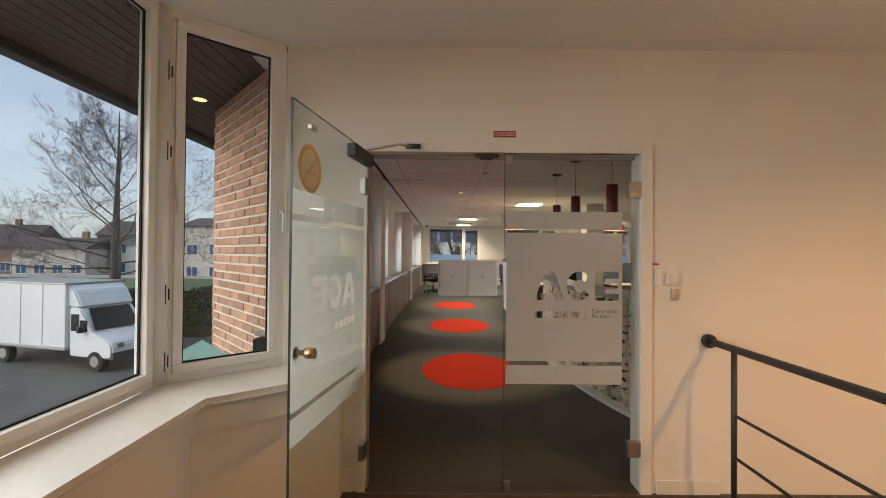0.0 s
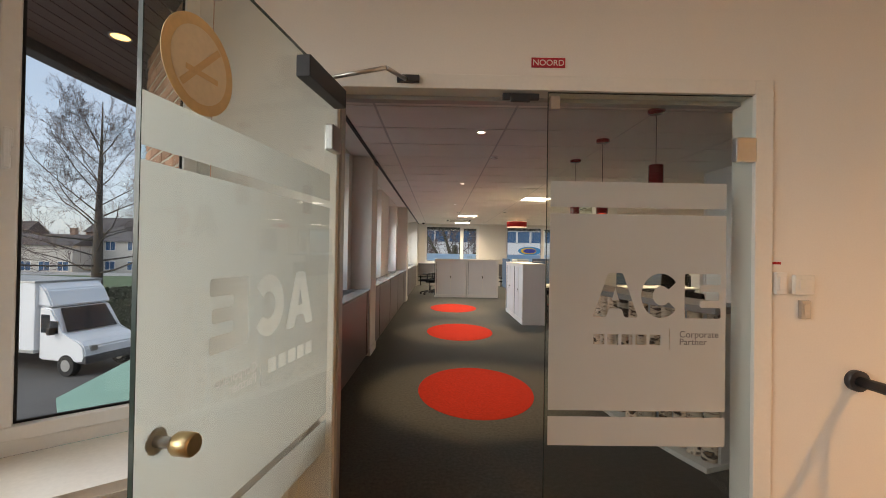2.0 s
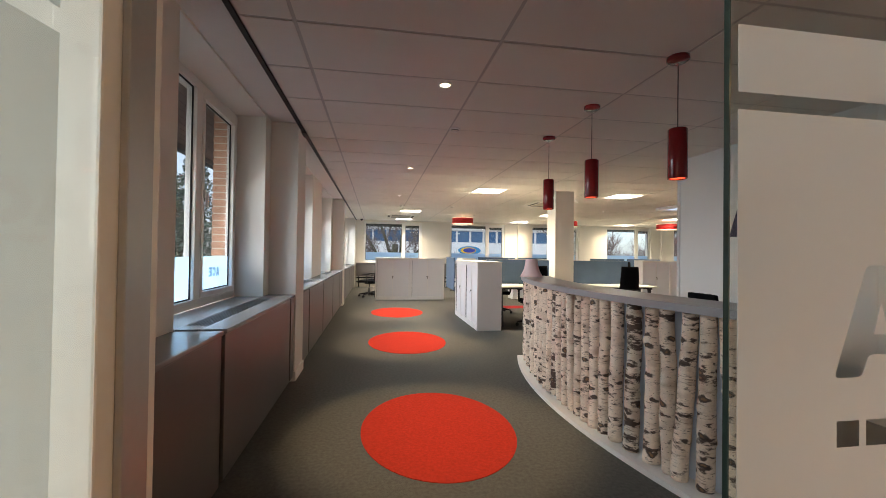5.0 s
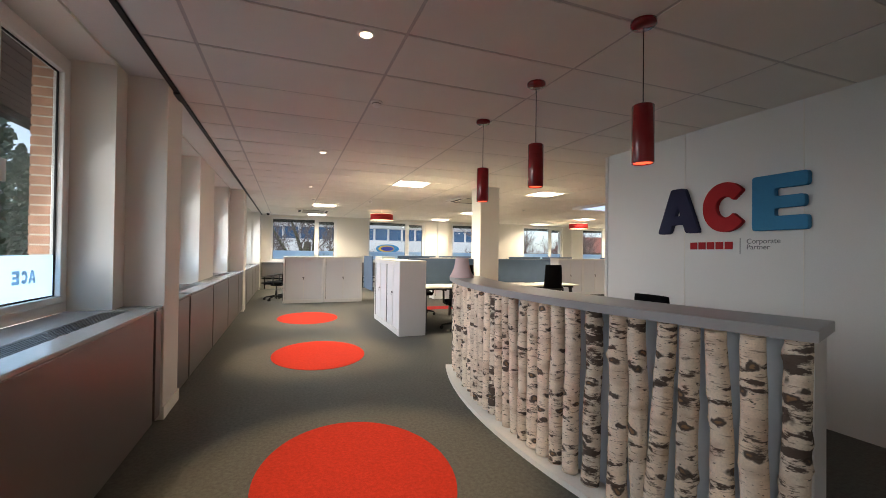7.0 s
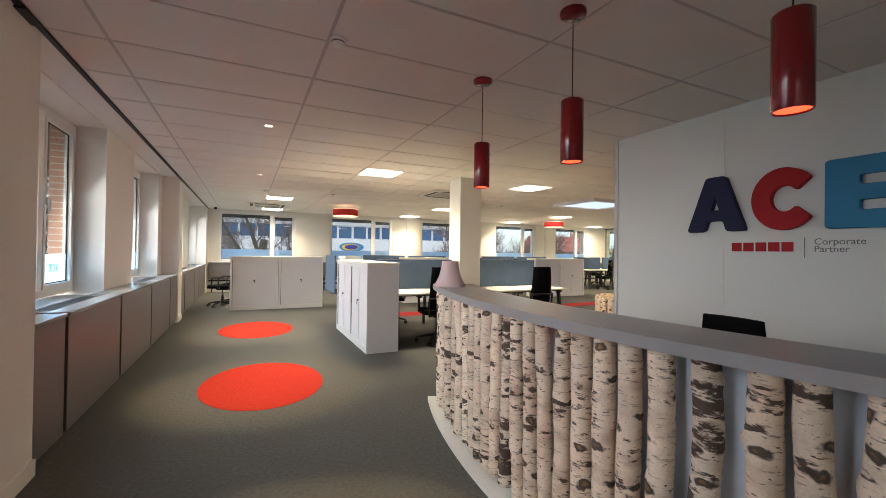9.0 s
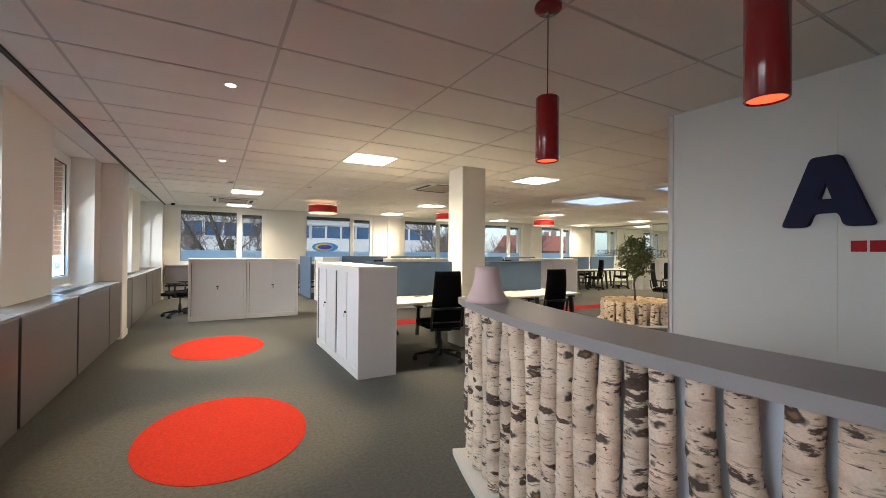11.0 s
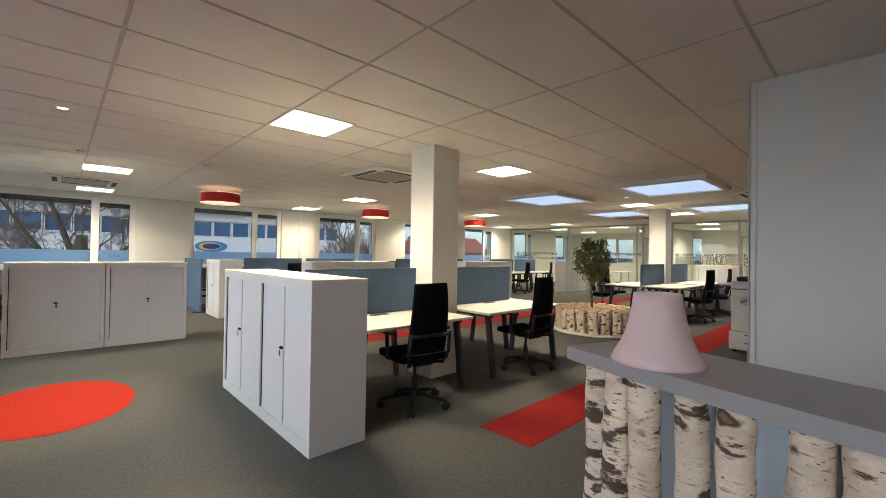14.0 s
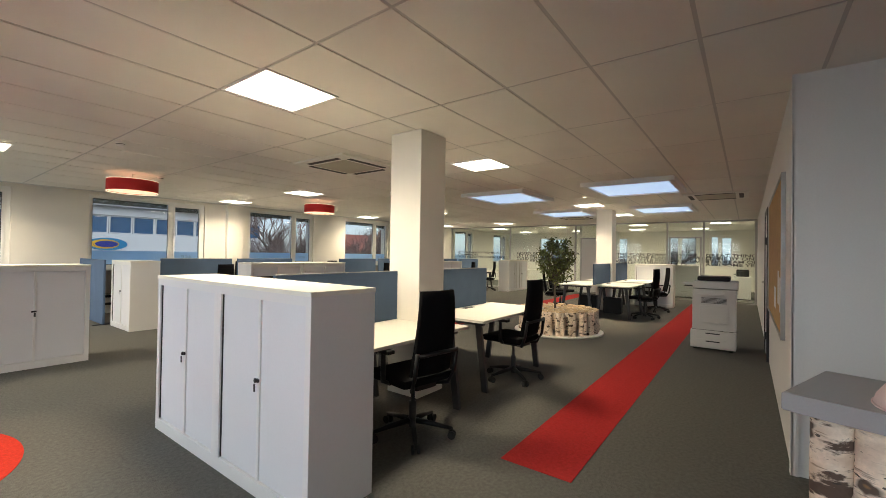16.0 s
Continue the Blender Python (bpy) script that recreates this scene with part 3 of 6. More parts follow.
# ---- windows ----
def window(name, w, z0, z1, at, split=0.0, frost=0.0, blind=0.0, label="white plastic window", depth=0.07, fr=0.07, sill=None):
    """A fixed and a turning sash in one frame; local x across, front at y = 0."""
    t = tagged(thing(name, label, "window", at=at), kind="structure")
    bm = bmnew()
    for a in ((0, w, z0, z0 + fr), (0, w, z1 - fr, z1), (0, fr, z0 + fr, z1 - fr), (w - fr, w, z0 + fr, z1 - fr)):
        box(bm, a[0], a[1], 0, depth, a[2], a[3], 0.006)
    part("window_frame", bm, PVC, t)
    cuts = [(fr, w - fr)] if not split else [(fr, split - 0.05), (split + 0.05, w - fr)]
    if split:
        bm = bmnew()
        box(bm, split - 0.05, split + 0.05, -0.006, depth, z0 + fr, z1 - fr, 0.006)
        part("mullion", bm, PVC, t)
    for k, (a, b) in enumerate(cuts):
        g = 0.045 if (k == 1 or not split) else 0.0
        if g:
            bm = bmnew()
            for q in ((a, b, z0 + fr, z0 + fr + g), (a, b, z1 - fr - g, z1 - fr), (a, a + g, z0 + fr + g, z1 - fr - g), (b - g, b, z0 + fr + g, z1 - fr - g)):
                box(bm, q[0], q[1], -0.012, depth - 0.02, q[2], q[3], 0.005)
            sash = part("sash", bm, PVC, t)
            bm = bmnew()
            box(bm, a + 0.012, a + 0.034, -0.03, -0.012, (z0 + z1) / 2 - 0.02, (z0 + z1) / 2 + 0.04, 0.004)
            box(bm, a + 0.014, a + 0.032, -0.05, -0.03, (z0 + z1) / 2 - 0.09, (z0 + z1) / 2 + 0.03, 0.005)
            part("handle", bm, PVC, sash)
        pa, pb, pz0, pz1 = a + g, b - g, z0 + fr + g, z1 - fr - g
        bm = bmnew()
        box(bm, pa - 0.004, pb + 0.004, 0.030, 0.036, pz0 - 0.004, pz1 + 0.004)
        pane = part("pane", bm, PANE, t)
        pane.visible_shadow = False
        bm = bmnew()
        e = 0.008
        for q in ((pa, pb, pz0, pz0 + e), (pa, pb, pz1 - e, pz1), (pa, pa + e, pz0 + e, pz1 - e), (pb - e, pb, pz0 + e, pz1 - e)):
            box(bm, q[0], q[1], 0.020, 0.030, q[2], q[3])
        part("gasket", bm, RUBBER, t)
        if frost:
            bm = bmnew()
            box(bm, pa + 0.009, pb - 0.009, 0.0262, 0.0285, pz0 + 0.009, frost)
            strip = part("frosted_strip", bm, WFILM, t, "pale frosted privacy film")
            if k == 1 or not split:
                cx, cz = (pa + pb) / 2 + 0.02, frost - 0.17
                loops = []
                for j, (dx, ww) in enumerate(((0.10, 0.075), (0.015, 0.07), (-0.065, 0.07))):
                    loops += [[(cx + dx - x, cz + y) for x, y in lp] for lp in emblem(j, ww, 0.08)]
                outline_mesh("film_mark", loops, 0.0008, WMARK, strip, pose(0, 0.0255, 0) @ UP, "small grey mark on the film")
        if blind:
            bm = bmnew()
            for s in range(4):
                box(bm, pa, pb, 0.075, 0.083, pz1 - blind + s * blind / 4, pz1 - blind + (s + 0.9) * blind / 4)
            part("outer_blind", bm, surf("green_grey_slat", (0.05, 0.065, 0.055), 0.5), t, "dark green rolled blind")
    if sill:
        bm = bmnew()
        box(bm, -0.02, w + 0.02, -sill, 0.0, z0 - 0.03, z0, 0.006)
        part("window_sill", bm, PVC, t)
    return t


for k, (a, b) in enumerate(BAYS):
    window("window_%d" % (k + 1), b - a, 0.89, H, pose(-1.40, a, 0, 0, 0, 90), split=0.92, frost=1.28, label="white plastic window with a frosted lower strip")
for k, (a, b) in enumerate(NWIN):
    window("window_%d" % (k + 6), b - a, 0.98, 2.56, pose(a, NORTH + 0.05, 0), split=(b - a) * 0.67, frost=1.36, blind=0.10, label="wide white window with a frosted lower strip")
for k, (a, b) in enumerate(EWIN):
    window("window_%d" % (k + 13), b - a, 1.0, 2.4, pose(EAST + 0.05, b, 0, 0, 0, -90), split=(b - a) * 0.4, label="white window at the end of the meeting rooms")

# bay window of the landing
WA, WB = Vector((-1.39, 1.84)), Vector((-0.905, 2.245))
ang = math.degrees(math.atan2(WB.y - WA.y, WB.x - WA.x))
bayw = window("window_17", (WB - WA).length, 0.78, 2.76, pose(WA.x, WA.y, 0, 0, 0, ang), label="narrow white casement of the bay window", fr=0.05)
window("window_18", 3.3, 0.78, 2.76, pose(-1.40, -1.48, 0, 0, 0, 90), label="large white bay window over the yard", fr=0.038)
bm = bmnew()
box(bm, 0.592, 0.616, -0.014, -0.002, 1.60, 1.76, 0.004)
tube(bm, [(0.604, -0.012, 1.72), (0.604, -0.045, 1.72), (0.604, -0.052, 1.70), (0.604, -0.052, 1.60)], [0.010, 0.010, 0.011, 0.008], 10)
part("window_handle", bm, PVC, bayw, "white lever handle")
for z in (2.42, 2.0, 1.25, 0.9):
    bm = bmnew()
    tube(bm, [(0.012, -0.016, z - 0.05), (0.012, -0.016, z + 0.05)], 0.009, 8)
    box(bm, -0.012, 0.035, -0.012, -0.008, z - 0.03, z + 0.03)
    part("hinge", bm, STEELD, bayw, "grey steel hinge")
bm = bmnew()
tube(bm, [(-1.405, 1.845, 0.78), (-1.405, 1.845, 2.76)], 0.045, 12)
structure("corner_post", bm, PVC, "white corner post of the bay window", "trim")

# stone sill of the bay
bm = bmnew()
prism(bm, [(-1.40, -1.5), (-1.05, -1.5), (-1.05, 1.65), (-0.66, 1.94), (-0.47, 2.09), (-0.47, 2.248), (-0.905, 2.248), (-1.40, 1.84)], 0.745, 0.782)
bmesh.ops.bevel(bm, geom=[e for e in bm.edges if abs(e.verts[0].co.z - e.verts[1].co.z) < 1e-4], offset=0.008, segments=2, affect="EDGES")
structure("window_sill", bm, SILLM, "pale cream stone window sill with a rounded edge", "sill")
bm = bmnew()
prism(bm, [(-1.42, -1.5), (-1.10, -1.5), (-1.10, 1.67), (-0.69, 1.975), (-0.50, 2.12), (-0.50, 2.249), (-0.93, 2.249), (-1.42, 1.84)], 0.60, 0.745)
structure("sill_apron", bm, TRIM, "cream apron board below the sill", "trim")
bm = bmnew()
prism(bm, [(-1.42, -1.5), (-1.13, -1.5), (-1.13, 1.68), (-0.72, 1.99), (-0.53, 2.14), (-0.53, 2.249), (-0.93, 2.249), (-1.42, 1.84)], 0.0, 0.60)
structure("sill_casing", bm, PAINT, "white casing under the bay window sill", "wall")

# ---- glass doors ----
bm = bmnew()
box(bm, -0.45, -0.396, 2.235, 2.37, 0, 2.115, 0.004)
box(bm, 1.296, 1.37, 2.235, 2.37, 0, 2.165, 0.004)
box(bm, -0.45, 1.296, 2.235, 2.37, 2.105, 2.165, 0.004)
structure("door_frame", bm, TRIM, "cream painted frame round the glass doors", "door frame")
bm = bmnew()
box(bm, -0.394, 1.294, 2.315, 2.36, 2.085, 2.104, 0.003)
box(bm, -0.3955, -0.385, 2.27, 2.33, 0.012, 2.085, 0.002)
structure("door_rebate", bm, ALU, "narrow metal rebate of the door frame", "trim")


def glass_door(name, label, at, knob):
    """A frameless leaf; local x from its hinges to its free edge, z up, the landing's side towards -y."""
    d = tagged(thing(name, label, "door", at=at), kind="structure")
    w = 0.889 if knob else 0.835
    bm = bmnew()
    box(bm, 0, w, -0.005, 0.005, 0.015, 2.10, 0.001)
    part("glass_leaf", bm, DOORG, d, "clear toughened glass").visible_shadow = False
    bm = bmnew()
    box(bm, w + 0.0004, w + 0.0024, -0.005, 0.005, 0.015, 2.10)
    box(bm, 0, w + 0.0024, -0.005, 0.005, 2.1004, 2.1018)
    part("polished_edge", bm, EDGEG, d, "dark green glass edge")
    face = -0.0062 if knob else 0.0062

    def turn(loops):
        """The closed leaf hangs the other way round."""
        return loops if knob else [[(w - x, y) for x, y in lp] for lp in loops]

    marks = []
    o, far = (-0.022, w - 0.004) if knob else (0.0, w - 0.105)
    near = 0.040 if knob else 0.012
    for k, (x, ww) in enumerate(((0.188, 0.185), (0.385, 0.160), (0.562, 0.148))):
        marks += shift(emblem(k, ww, 0.18), x + o, 1.192)
    bars = [rect(0.193 + o + 0.057 * k, 0.238 + o + 0.057 * k, 1.082, 1.124) for k in range(5)]
    bars.append(rect(0.500 + o, 0.503 + o, 1.06, 1.15))
    outline_mesh("frosted_band", turn([rect(near, far, 0.816, 1.609)] + marks + bars), 0.0012, FILM, d, pose(0, face, 0) @ UP, "frosted film with clear cut-out marks")
    for z0, z1 in ((0.675, 0.791), (1.636, 1.740)):
        outline_mesh("frosted_strip", turn([rect(near, far, z0, z1)]), 0.0012, FILM, d, pose(0, face, 0) @ UP, "frosted film strip")
    words("lettering", "Corporate\nPartner", 0.026, LETTER if knob else TEXTG, d, pose(0.541 + o, 0.0075, 1.115) @ UP if knob else pose(w - 0.541, 0.0075, 1.115, 0, 0, 180) @ UP, "small grey lettering", thick=0.0004)
    for z in (0.28, 1.88):
        bm = bmnew()
        box(bm, -0.012, 0.07, -0.016, 0.016, z - 0.05, z + 0.05, 0.005)
        part("hinge", bm, CHROME, d, "brushed steel glass hinge")
    bm = bmnew()
    box(bm, w - 0.045, w - 0.005, -0.014, 0.014, 2.03, 2.085, 0.003) if not knob else box(bm, w - 0.2, w - 0.15, -0.010, 0.010, 2.02, 2.04, 0.002)
    part("patch_fitting", bm, CHROME, d, "small steel patch fitting")
    if knob:
        bm = bmnew()
        tube(bm, [(w - 0.06, -0.028, 1.06), (w - 0.06, 0.05, 1.06)], 0.011, 12)
        part("spindle", bm, CHROME, d)
        bm = bmnew()
        tube(bm, [(w - 0.06, 0.035, 1.06), (w - 0.06, 0.043, 1.06), (w - 0.06, 0.074, 1.06), (w - 0.06, 0.079, 1.06)], [0.018, 0.023, 0.023, 0.020], 24)
        part("knob", bm, BRASS, d, "round brass knob")
        bm = bmnew()
        tube(bm, [(w - 0.06, -0.006, 1.06), (w - 0.06, -0.014, 1.06), (w - 0.06, -0.03, 1.06)], [0.026, 0.024, 0.014], 20)
        part("rose", bm, CHROME, d, "small steel rose")
        bm = bmnew()
        box(bm, 0.04, 0.34, 0.007, 0.055, 1.995, 2.065, 0.004)
        part("closer_body", bm, STEELD, d, "dark grey door closer")
        bm = bmnew()
        lathe(bm, [(0.105, -0.0010), (0.105, 0.0010)], 40)
        sticker = part("sticker", bm, CREAM, d, "round cream sticker", at=pose(0.75, 0.008, 1.84, -90, 0, 0))
        bm = bmnew()
        lathe(bm, [(0.082, 0.0010), (0.082, 0.0020)], 40)
        part("inner_disc", bm, CREAM2, sticker)
        bm = bmnew()
        prism(bm, [(-0.060, -0.050), (-0.050, -0.060), (0.060, 0.050), (0.050, 0.060)], 0.002, 0.003)
        box(bm, -0.050, 0.045, 0.012, 0.024, 0.0034, 0.0042)
        part("sticker_mark", bm, CREAM, sticker)
    else:
        bm = bmnew()
        box(bm, w - 0.045, w - 0.005, -0.014, 0.014, 0.014, 0.075, 0.003)
        part("floor_bolt", bm, CHROME, d, "steel floor bolt")
    return d


leaf = math.degrees(math.atan2(-0.846, -0.135))
glass_door("door_1", "open frosted glass door leaf with a brass knob", pose(-0.398, 2.229, 0, 0, 0, leaf), True)
glass_door("door_2", "closed frosted glass door leaf with clear marks", pose(1.29, 2.25, 0, 0, 0, 180), False)
# closer arm reaches from the frame to the open leaf
arm = thing("door_closer_arm", "thin folding steel arm of the door closer", "door closer")
bm = bmnew()
tube(bm, [(-0.40, 2.08, 2.07), (-0.18, 2.05, 2.10)], 0.008, 8)
tube(bm, [(-0.18, 2.05, 2.10), (-0.12, 2.235, 2.135)], 0.008, 8)
part("arm", bm, CHROME, arm)
bm = bmnew()
box(bm, -0.16, -0.07, 2.215, 2.235, 2.122, 2.15, 0.003)
part("bracket", bm, STEELD, arm)
stop = thing("door_coordinator", "dark metal latch under the door head", "door hardware")
bm = bmnew()
box(bm, 0.27, 0.42, 2.255, 2.275, 2.075, 2.10, 0.004)
box(bm, 0.30, 0.38, 2.24, 2.256, 2.06, 2.085, 0.004)
part("latch", bm, STEELD, stop)

# signs and switches by the door
sign = thing("direction_sign", "small red plastic sign with white outlined letters", "sign", at=pose(0.452, 2.249, 2.222))
bm = bmnew()
box(bm, -0.069, 0.069, -0.004, 0, -0.02, 0.02, 0.001)
part("plate", bm, SIGNR, sign)
words("lettering", "NOORD", 0.024, PAPER, sign, pose(0, -0.0046, -0.012) @ UP, align="CENTER", thick=0.0005)
for nm, x, z, w, h, m, lab in (("light_switch", 1.50, 1.335, 0.08, 0.08, TRIM, "square white light switch"), ("door_sensor", 1.405, 1.34, 0.045, 0.09, PVC, "small white push button on the frame"), ("key_switch", 1.505, 1.235, 0.04, 0.075, CHROME, "small grey metal key switch")):
    th = thing(nm, lab, "switch", at=pose(x, 2.249, z))
    bm = bmnew()
    box(bm, -w / 2, w / 2, -0.018, 0, -h / 2, h / 2, 0.004)
    part("body", bm, m, th)
    bm = bmnew()
    box(bm, -w * 0.3, w * 0.3, -0.022, -0.018, -h * 0.3, h * 0.3, 0.002)
    part("button", bm, m, th)
tag = thing("name_tag", "tiny white label with red and dark bars", "label", at=pose(1.395, 2.2495, 1.42))
bm = bmnew()
box(bm, -0.022, 0.022, -0.002, 0, -0.012, 0.012)
part("plate", bm, PAPER, tag)
bm = bmnew()
box(bm, -0.018, 0.018, -0.003, -0.002, -0.004, 0.006)
part("mark", bm, LRED, tag)

# stair railing
rail = thing("stair_railing", "dark grey steel railing beside the stairwell", "railing")
bm = bmnew()
tube(bm, [(1.72, 2.245, 0.95), (1.72, -2.6, 0.95)], 0.021, 14)
part("handrail", bm, STEELD, rail)
bm = bmnew()
tube(bm, [(1.72, 2.25, 0.95), (1.72, 2.225, 0.95)], 0.042, 20)
part("wall_flange", bm, STEELD, rail)
for y in (2.02, 0.9, -0.3, -1.5, -2.5):
    bm = bmnew()
    tube(bm, [(1.72, y, 0), (1.72, y, 0.94)], 0.016, 10)
    part("post", bm, STEELD, rail)
for z in (0.58, 0.345, 0.12):
    bm = bmnew()
    tube(bm, [(1.72, 2.02, z), (1.72, -2.6, z)], 0.009, 8)
    part("cross_bar", bm, STEELD, rail)


# ---- radiator casings ----
def casing(y0, y1, grille, at=None, group="radiator casings along the windows", back=-1.40):
    t = thing("radiator_casing", "grey laminate radiator casing with a slotted top" if grille else "plain grey laminate radiator casing", "radiator casing", group, at)
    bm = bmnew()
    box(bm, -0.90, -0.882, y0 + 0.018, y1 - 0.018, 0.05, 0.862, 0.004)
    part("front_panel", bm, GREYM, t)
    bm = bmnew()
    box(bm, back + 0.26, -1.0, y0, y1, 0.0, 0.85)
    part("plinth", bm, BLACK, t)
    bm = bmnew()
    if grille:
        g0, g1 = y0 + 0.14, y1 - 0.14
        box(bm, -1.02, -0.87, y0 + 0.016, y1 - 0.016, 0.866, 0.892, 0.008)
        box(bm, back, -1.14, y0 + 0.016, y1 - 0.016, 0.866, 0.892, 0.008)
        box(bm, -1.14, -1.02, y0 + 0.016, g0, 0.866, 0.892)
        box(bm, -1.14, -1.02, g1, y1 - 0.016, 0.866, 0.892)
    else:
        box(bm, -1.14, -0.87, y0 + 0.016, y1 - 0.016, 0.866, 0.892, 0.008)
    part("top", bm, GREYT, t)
    if grille:
        bm = bmnew()
        box(bm, -0.006, 0.006, g0, g1, 0.872, 0.890)
        me = to_mesh("slat", bm, STEELD)
        for k in range(6):
            same("slat", me, t, pose(-1.13 + 0.02 * k, 0, 0))
    bm = bmnew()
    box(bm, -0.915, -0.895, y1 - 0.017, y1 + 0.017, 0.05, 0.862)
    box(bm, -1.13, -0.885, y1 - 0.015, y1 + 0.015, 0.864, 0.874)
    part("shadow_gap", bm, BLACK, t)
    return t


for a, b, g in ((2.42, 4.10, False), (4.12, 5.90, True), (5.92, 6.09, False), (6.56, 7.06, False), (7.08, 8.45, True), (8.47, 9.92, False), (9.94, 11.40, True), (11.42, 12.19, False), (12.64, 13.17, False), (13.19, 14.92, True), (14.94, 15.97, False), (15.99, 17.70, True)):
    casing(a, b, g)


def north_casing(x0, x1):
    t = thing("radiator_casing", "long grey radiator casing with black feet under the far windows", "radiator casing", "casings along the far wall")
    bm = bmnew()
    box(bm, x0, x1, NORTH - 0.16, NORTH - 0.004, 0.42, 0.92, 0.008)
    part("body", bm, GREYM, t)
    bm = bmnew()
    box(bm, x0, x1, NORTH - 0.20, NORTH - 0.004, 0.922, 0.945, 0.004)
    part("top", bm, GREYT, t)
    for z in (0.18, 0.34):
        bm = bmnew()
        box(bm, x0, x1, NORTH - 0.10, NORTH - 0.05, z, z + 0.05, 0.005)
        part("pipe_rail", bm, BLACK, t)
    for x in (x0 + 0.1, x1 - 0.1):
        bm = bmnew()
        box(bm, x - 0.02, x + 0.02, NORTH - 0.11, NORTH - 0.04, 0, 0.42, 0.004)
        part("foot", bm, BLACK, t)


for a, b in ((-0.82, 1.9), (2.6, 5.7), (6.25, 9.0), (9.4, 12.35), (12.85, 15.9)):
    north_casing(a, b)
# ---- carpet inlays ----
for y in (4.80, 7.88, 10.98):
    t = thing("oval_rug", "bright red oval carpet inlay under a ceiling spot", "carpet", "red ovals along the aisle", pose(0.42, y, 0))
    bm = bmnew()
    prism(bm, [(0.575 * math.cos(2 * math.pi * k / 72), 0.77 * math.sin(2 * math.pi * k / 72)) for k in range(72)], 0.0, 0.004)
    part("carpet_sheet", bm, RED, t)
for x0, x1, y0, y1 in ((2.95, 15.4, 7.72, 8.21), (3.0, 15.4, 11.45, 11.95)):
    t = thing("carpet_runner", "long dark red carpet runner set in the grey floor", "carpet", "red runners", pose(x0, y0, 0))
    bm = bmnew()
    box(bm, 0, x1 - x0, 0, y1 - y0, 0.0, 0.004)
    part("carpet_sheet", bm, DRED, t)


# ---- reception desk ----
CX, CY, R = 1.50 + 5.43, 5.0, 5.43


def arc(off, y0, y1, n=40):
    """Places on the desk's curve, moved off metres behind its front edge."""
    r = R - off
    a0, a1 = math.asin((y0 - CY) / R), math.asin((y1 - CY) / R)
    return [(CX - r * math.cos(a0 + (a1 - a0) * k / n), CY + r * math.sin(a0 + (a1 - a0) * k / n)) for k in range(n + 1)]


def curved(bm, o0, o1, y0, y1, z0, z1, n=40):
    return prism(bm, arc(o0, y0, y1, n) + arc(o1, y0, y1, n)[::-1], z0, z1)


desk = thing("reception_desk", "curved reception desk clad in upright birch logs with a grey top", "reception desk")
bm = curved(bmnew(), 0.0, 0.37, 3.22, 6.78, 1.015, 1.062)
bmesh.ops.bevel(bm, geom=[e for e in bm.edges if abs(e.verts[0].co.z - e.verts[1].co.z) < 1e-4], offset=0.004, segments=1, affect="EDGES")
part("desk_top", bm, COUNTER, desk, "grey laminate top")
part("plinth", curved(bmnew(), -0.035, 0.30, 3.24, 6.76, 0.0, 0.035), PLINTH, desk, "white painted plinth")
part("back_panel", curved(bmnew(), 0.145, 0.175, 3.28, 6.63, 0.035, 1.015), PALEB, desk, "pale blue panel behind the logs")
bm = bmnew()
prism(bm, [arc(0.10, 3.245, 3.29, 1)[0], arc(0.36, 3.245, 3.29, 1)[0], arc(0.36, 3.245, 3.29, 1)[1], arc(0.10, 3.245, 3.29, 1)[1]], 0.035, 1.015)
part("end_panel", bm, WHITEL, desk, "white end panel")
part("work_shelf", curved(bmnew(), 0.30, 0.95, 3.5, 6.5, 0.70, 0.735), WHITEL, desk)
part("inner_panel", curved(bmnew(), 0.27, 0.295, 3.3, 6.63, 0.035, 1.01), WHITEL, desk)


def birch_log(seed, length, r):
    """A slightly bent log with knots; local z up from its foot."""
    rng = random.Random(seed)
    bm = bmnew()
    seg, n = 14, 40
    bx, by, ph = rng.uniform(-0.011, 0.011), rng.uniform(-0.009, 0.009), rng.uniform(0, 6)
    bx2, ph2 = rng.uniform(-0.005, 0.005), rng.uniform(0, 6)
    knots = [(rng.uniform(0.05, 0.95) * length, rng.uniform(0, 6.28), rng.uniform(0.004, 0.012)) for _ in range(7)]
    rings = []
    for i in range(n + 1):
        z = length * i / n
        c = Vector((bx * math.sin(3.1 * z + ph) + bx2 * math.sin(11 * z + ph2), by * math.sin(4.0 * z + ph * 2), z))
        ring = []
        for k in range(seg):
            a = 2 * math.pi * k / seg
            rr = r * (1.06 - 0.12 * i / n) * (1 + 0.09 * noise.noise(Vector((math.cos(a) * 1.3 + seed * 7, math.sin(a) * 1.3, z * 6))) + 0.035 * noise.noise(Vector((math.cos(a) * 4 + seed * 3, math.sin(a) * 4, z * 30))))
            for kz, ka, kh in knots:
                d = math.hypot((z - kz) / 0.022, math.sin((a - ka) / 2) / 0.26)
                rr += kh * math.exp(-d * d)
            ring.append(bm.verts.new(c + Vector((rr * math.cos(a), rr * math.sin(a), 0))))
        rings.append(ring)
    for a, b in zip(rings, rings[1:]):
        for k in range(seg):
            bm.faces.new((a[k], a[(k + 1) % seg], b[(k + 1) % seg], b[k])).smooth = True
    bm.faces.new(rings[0][::-1])
    bm.faces.new(rings[-1])
    return bm


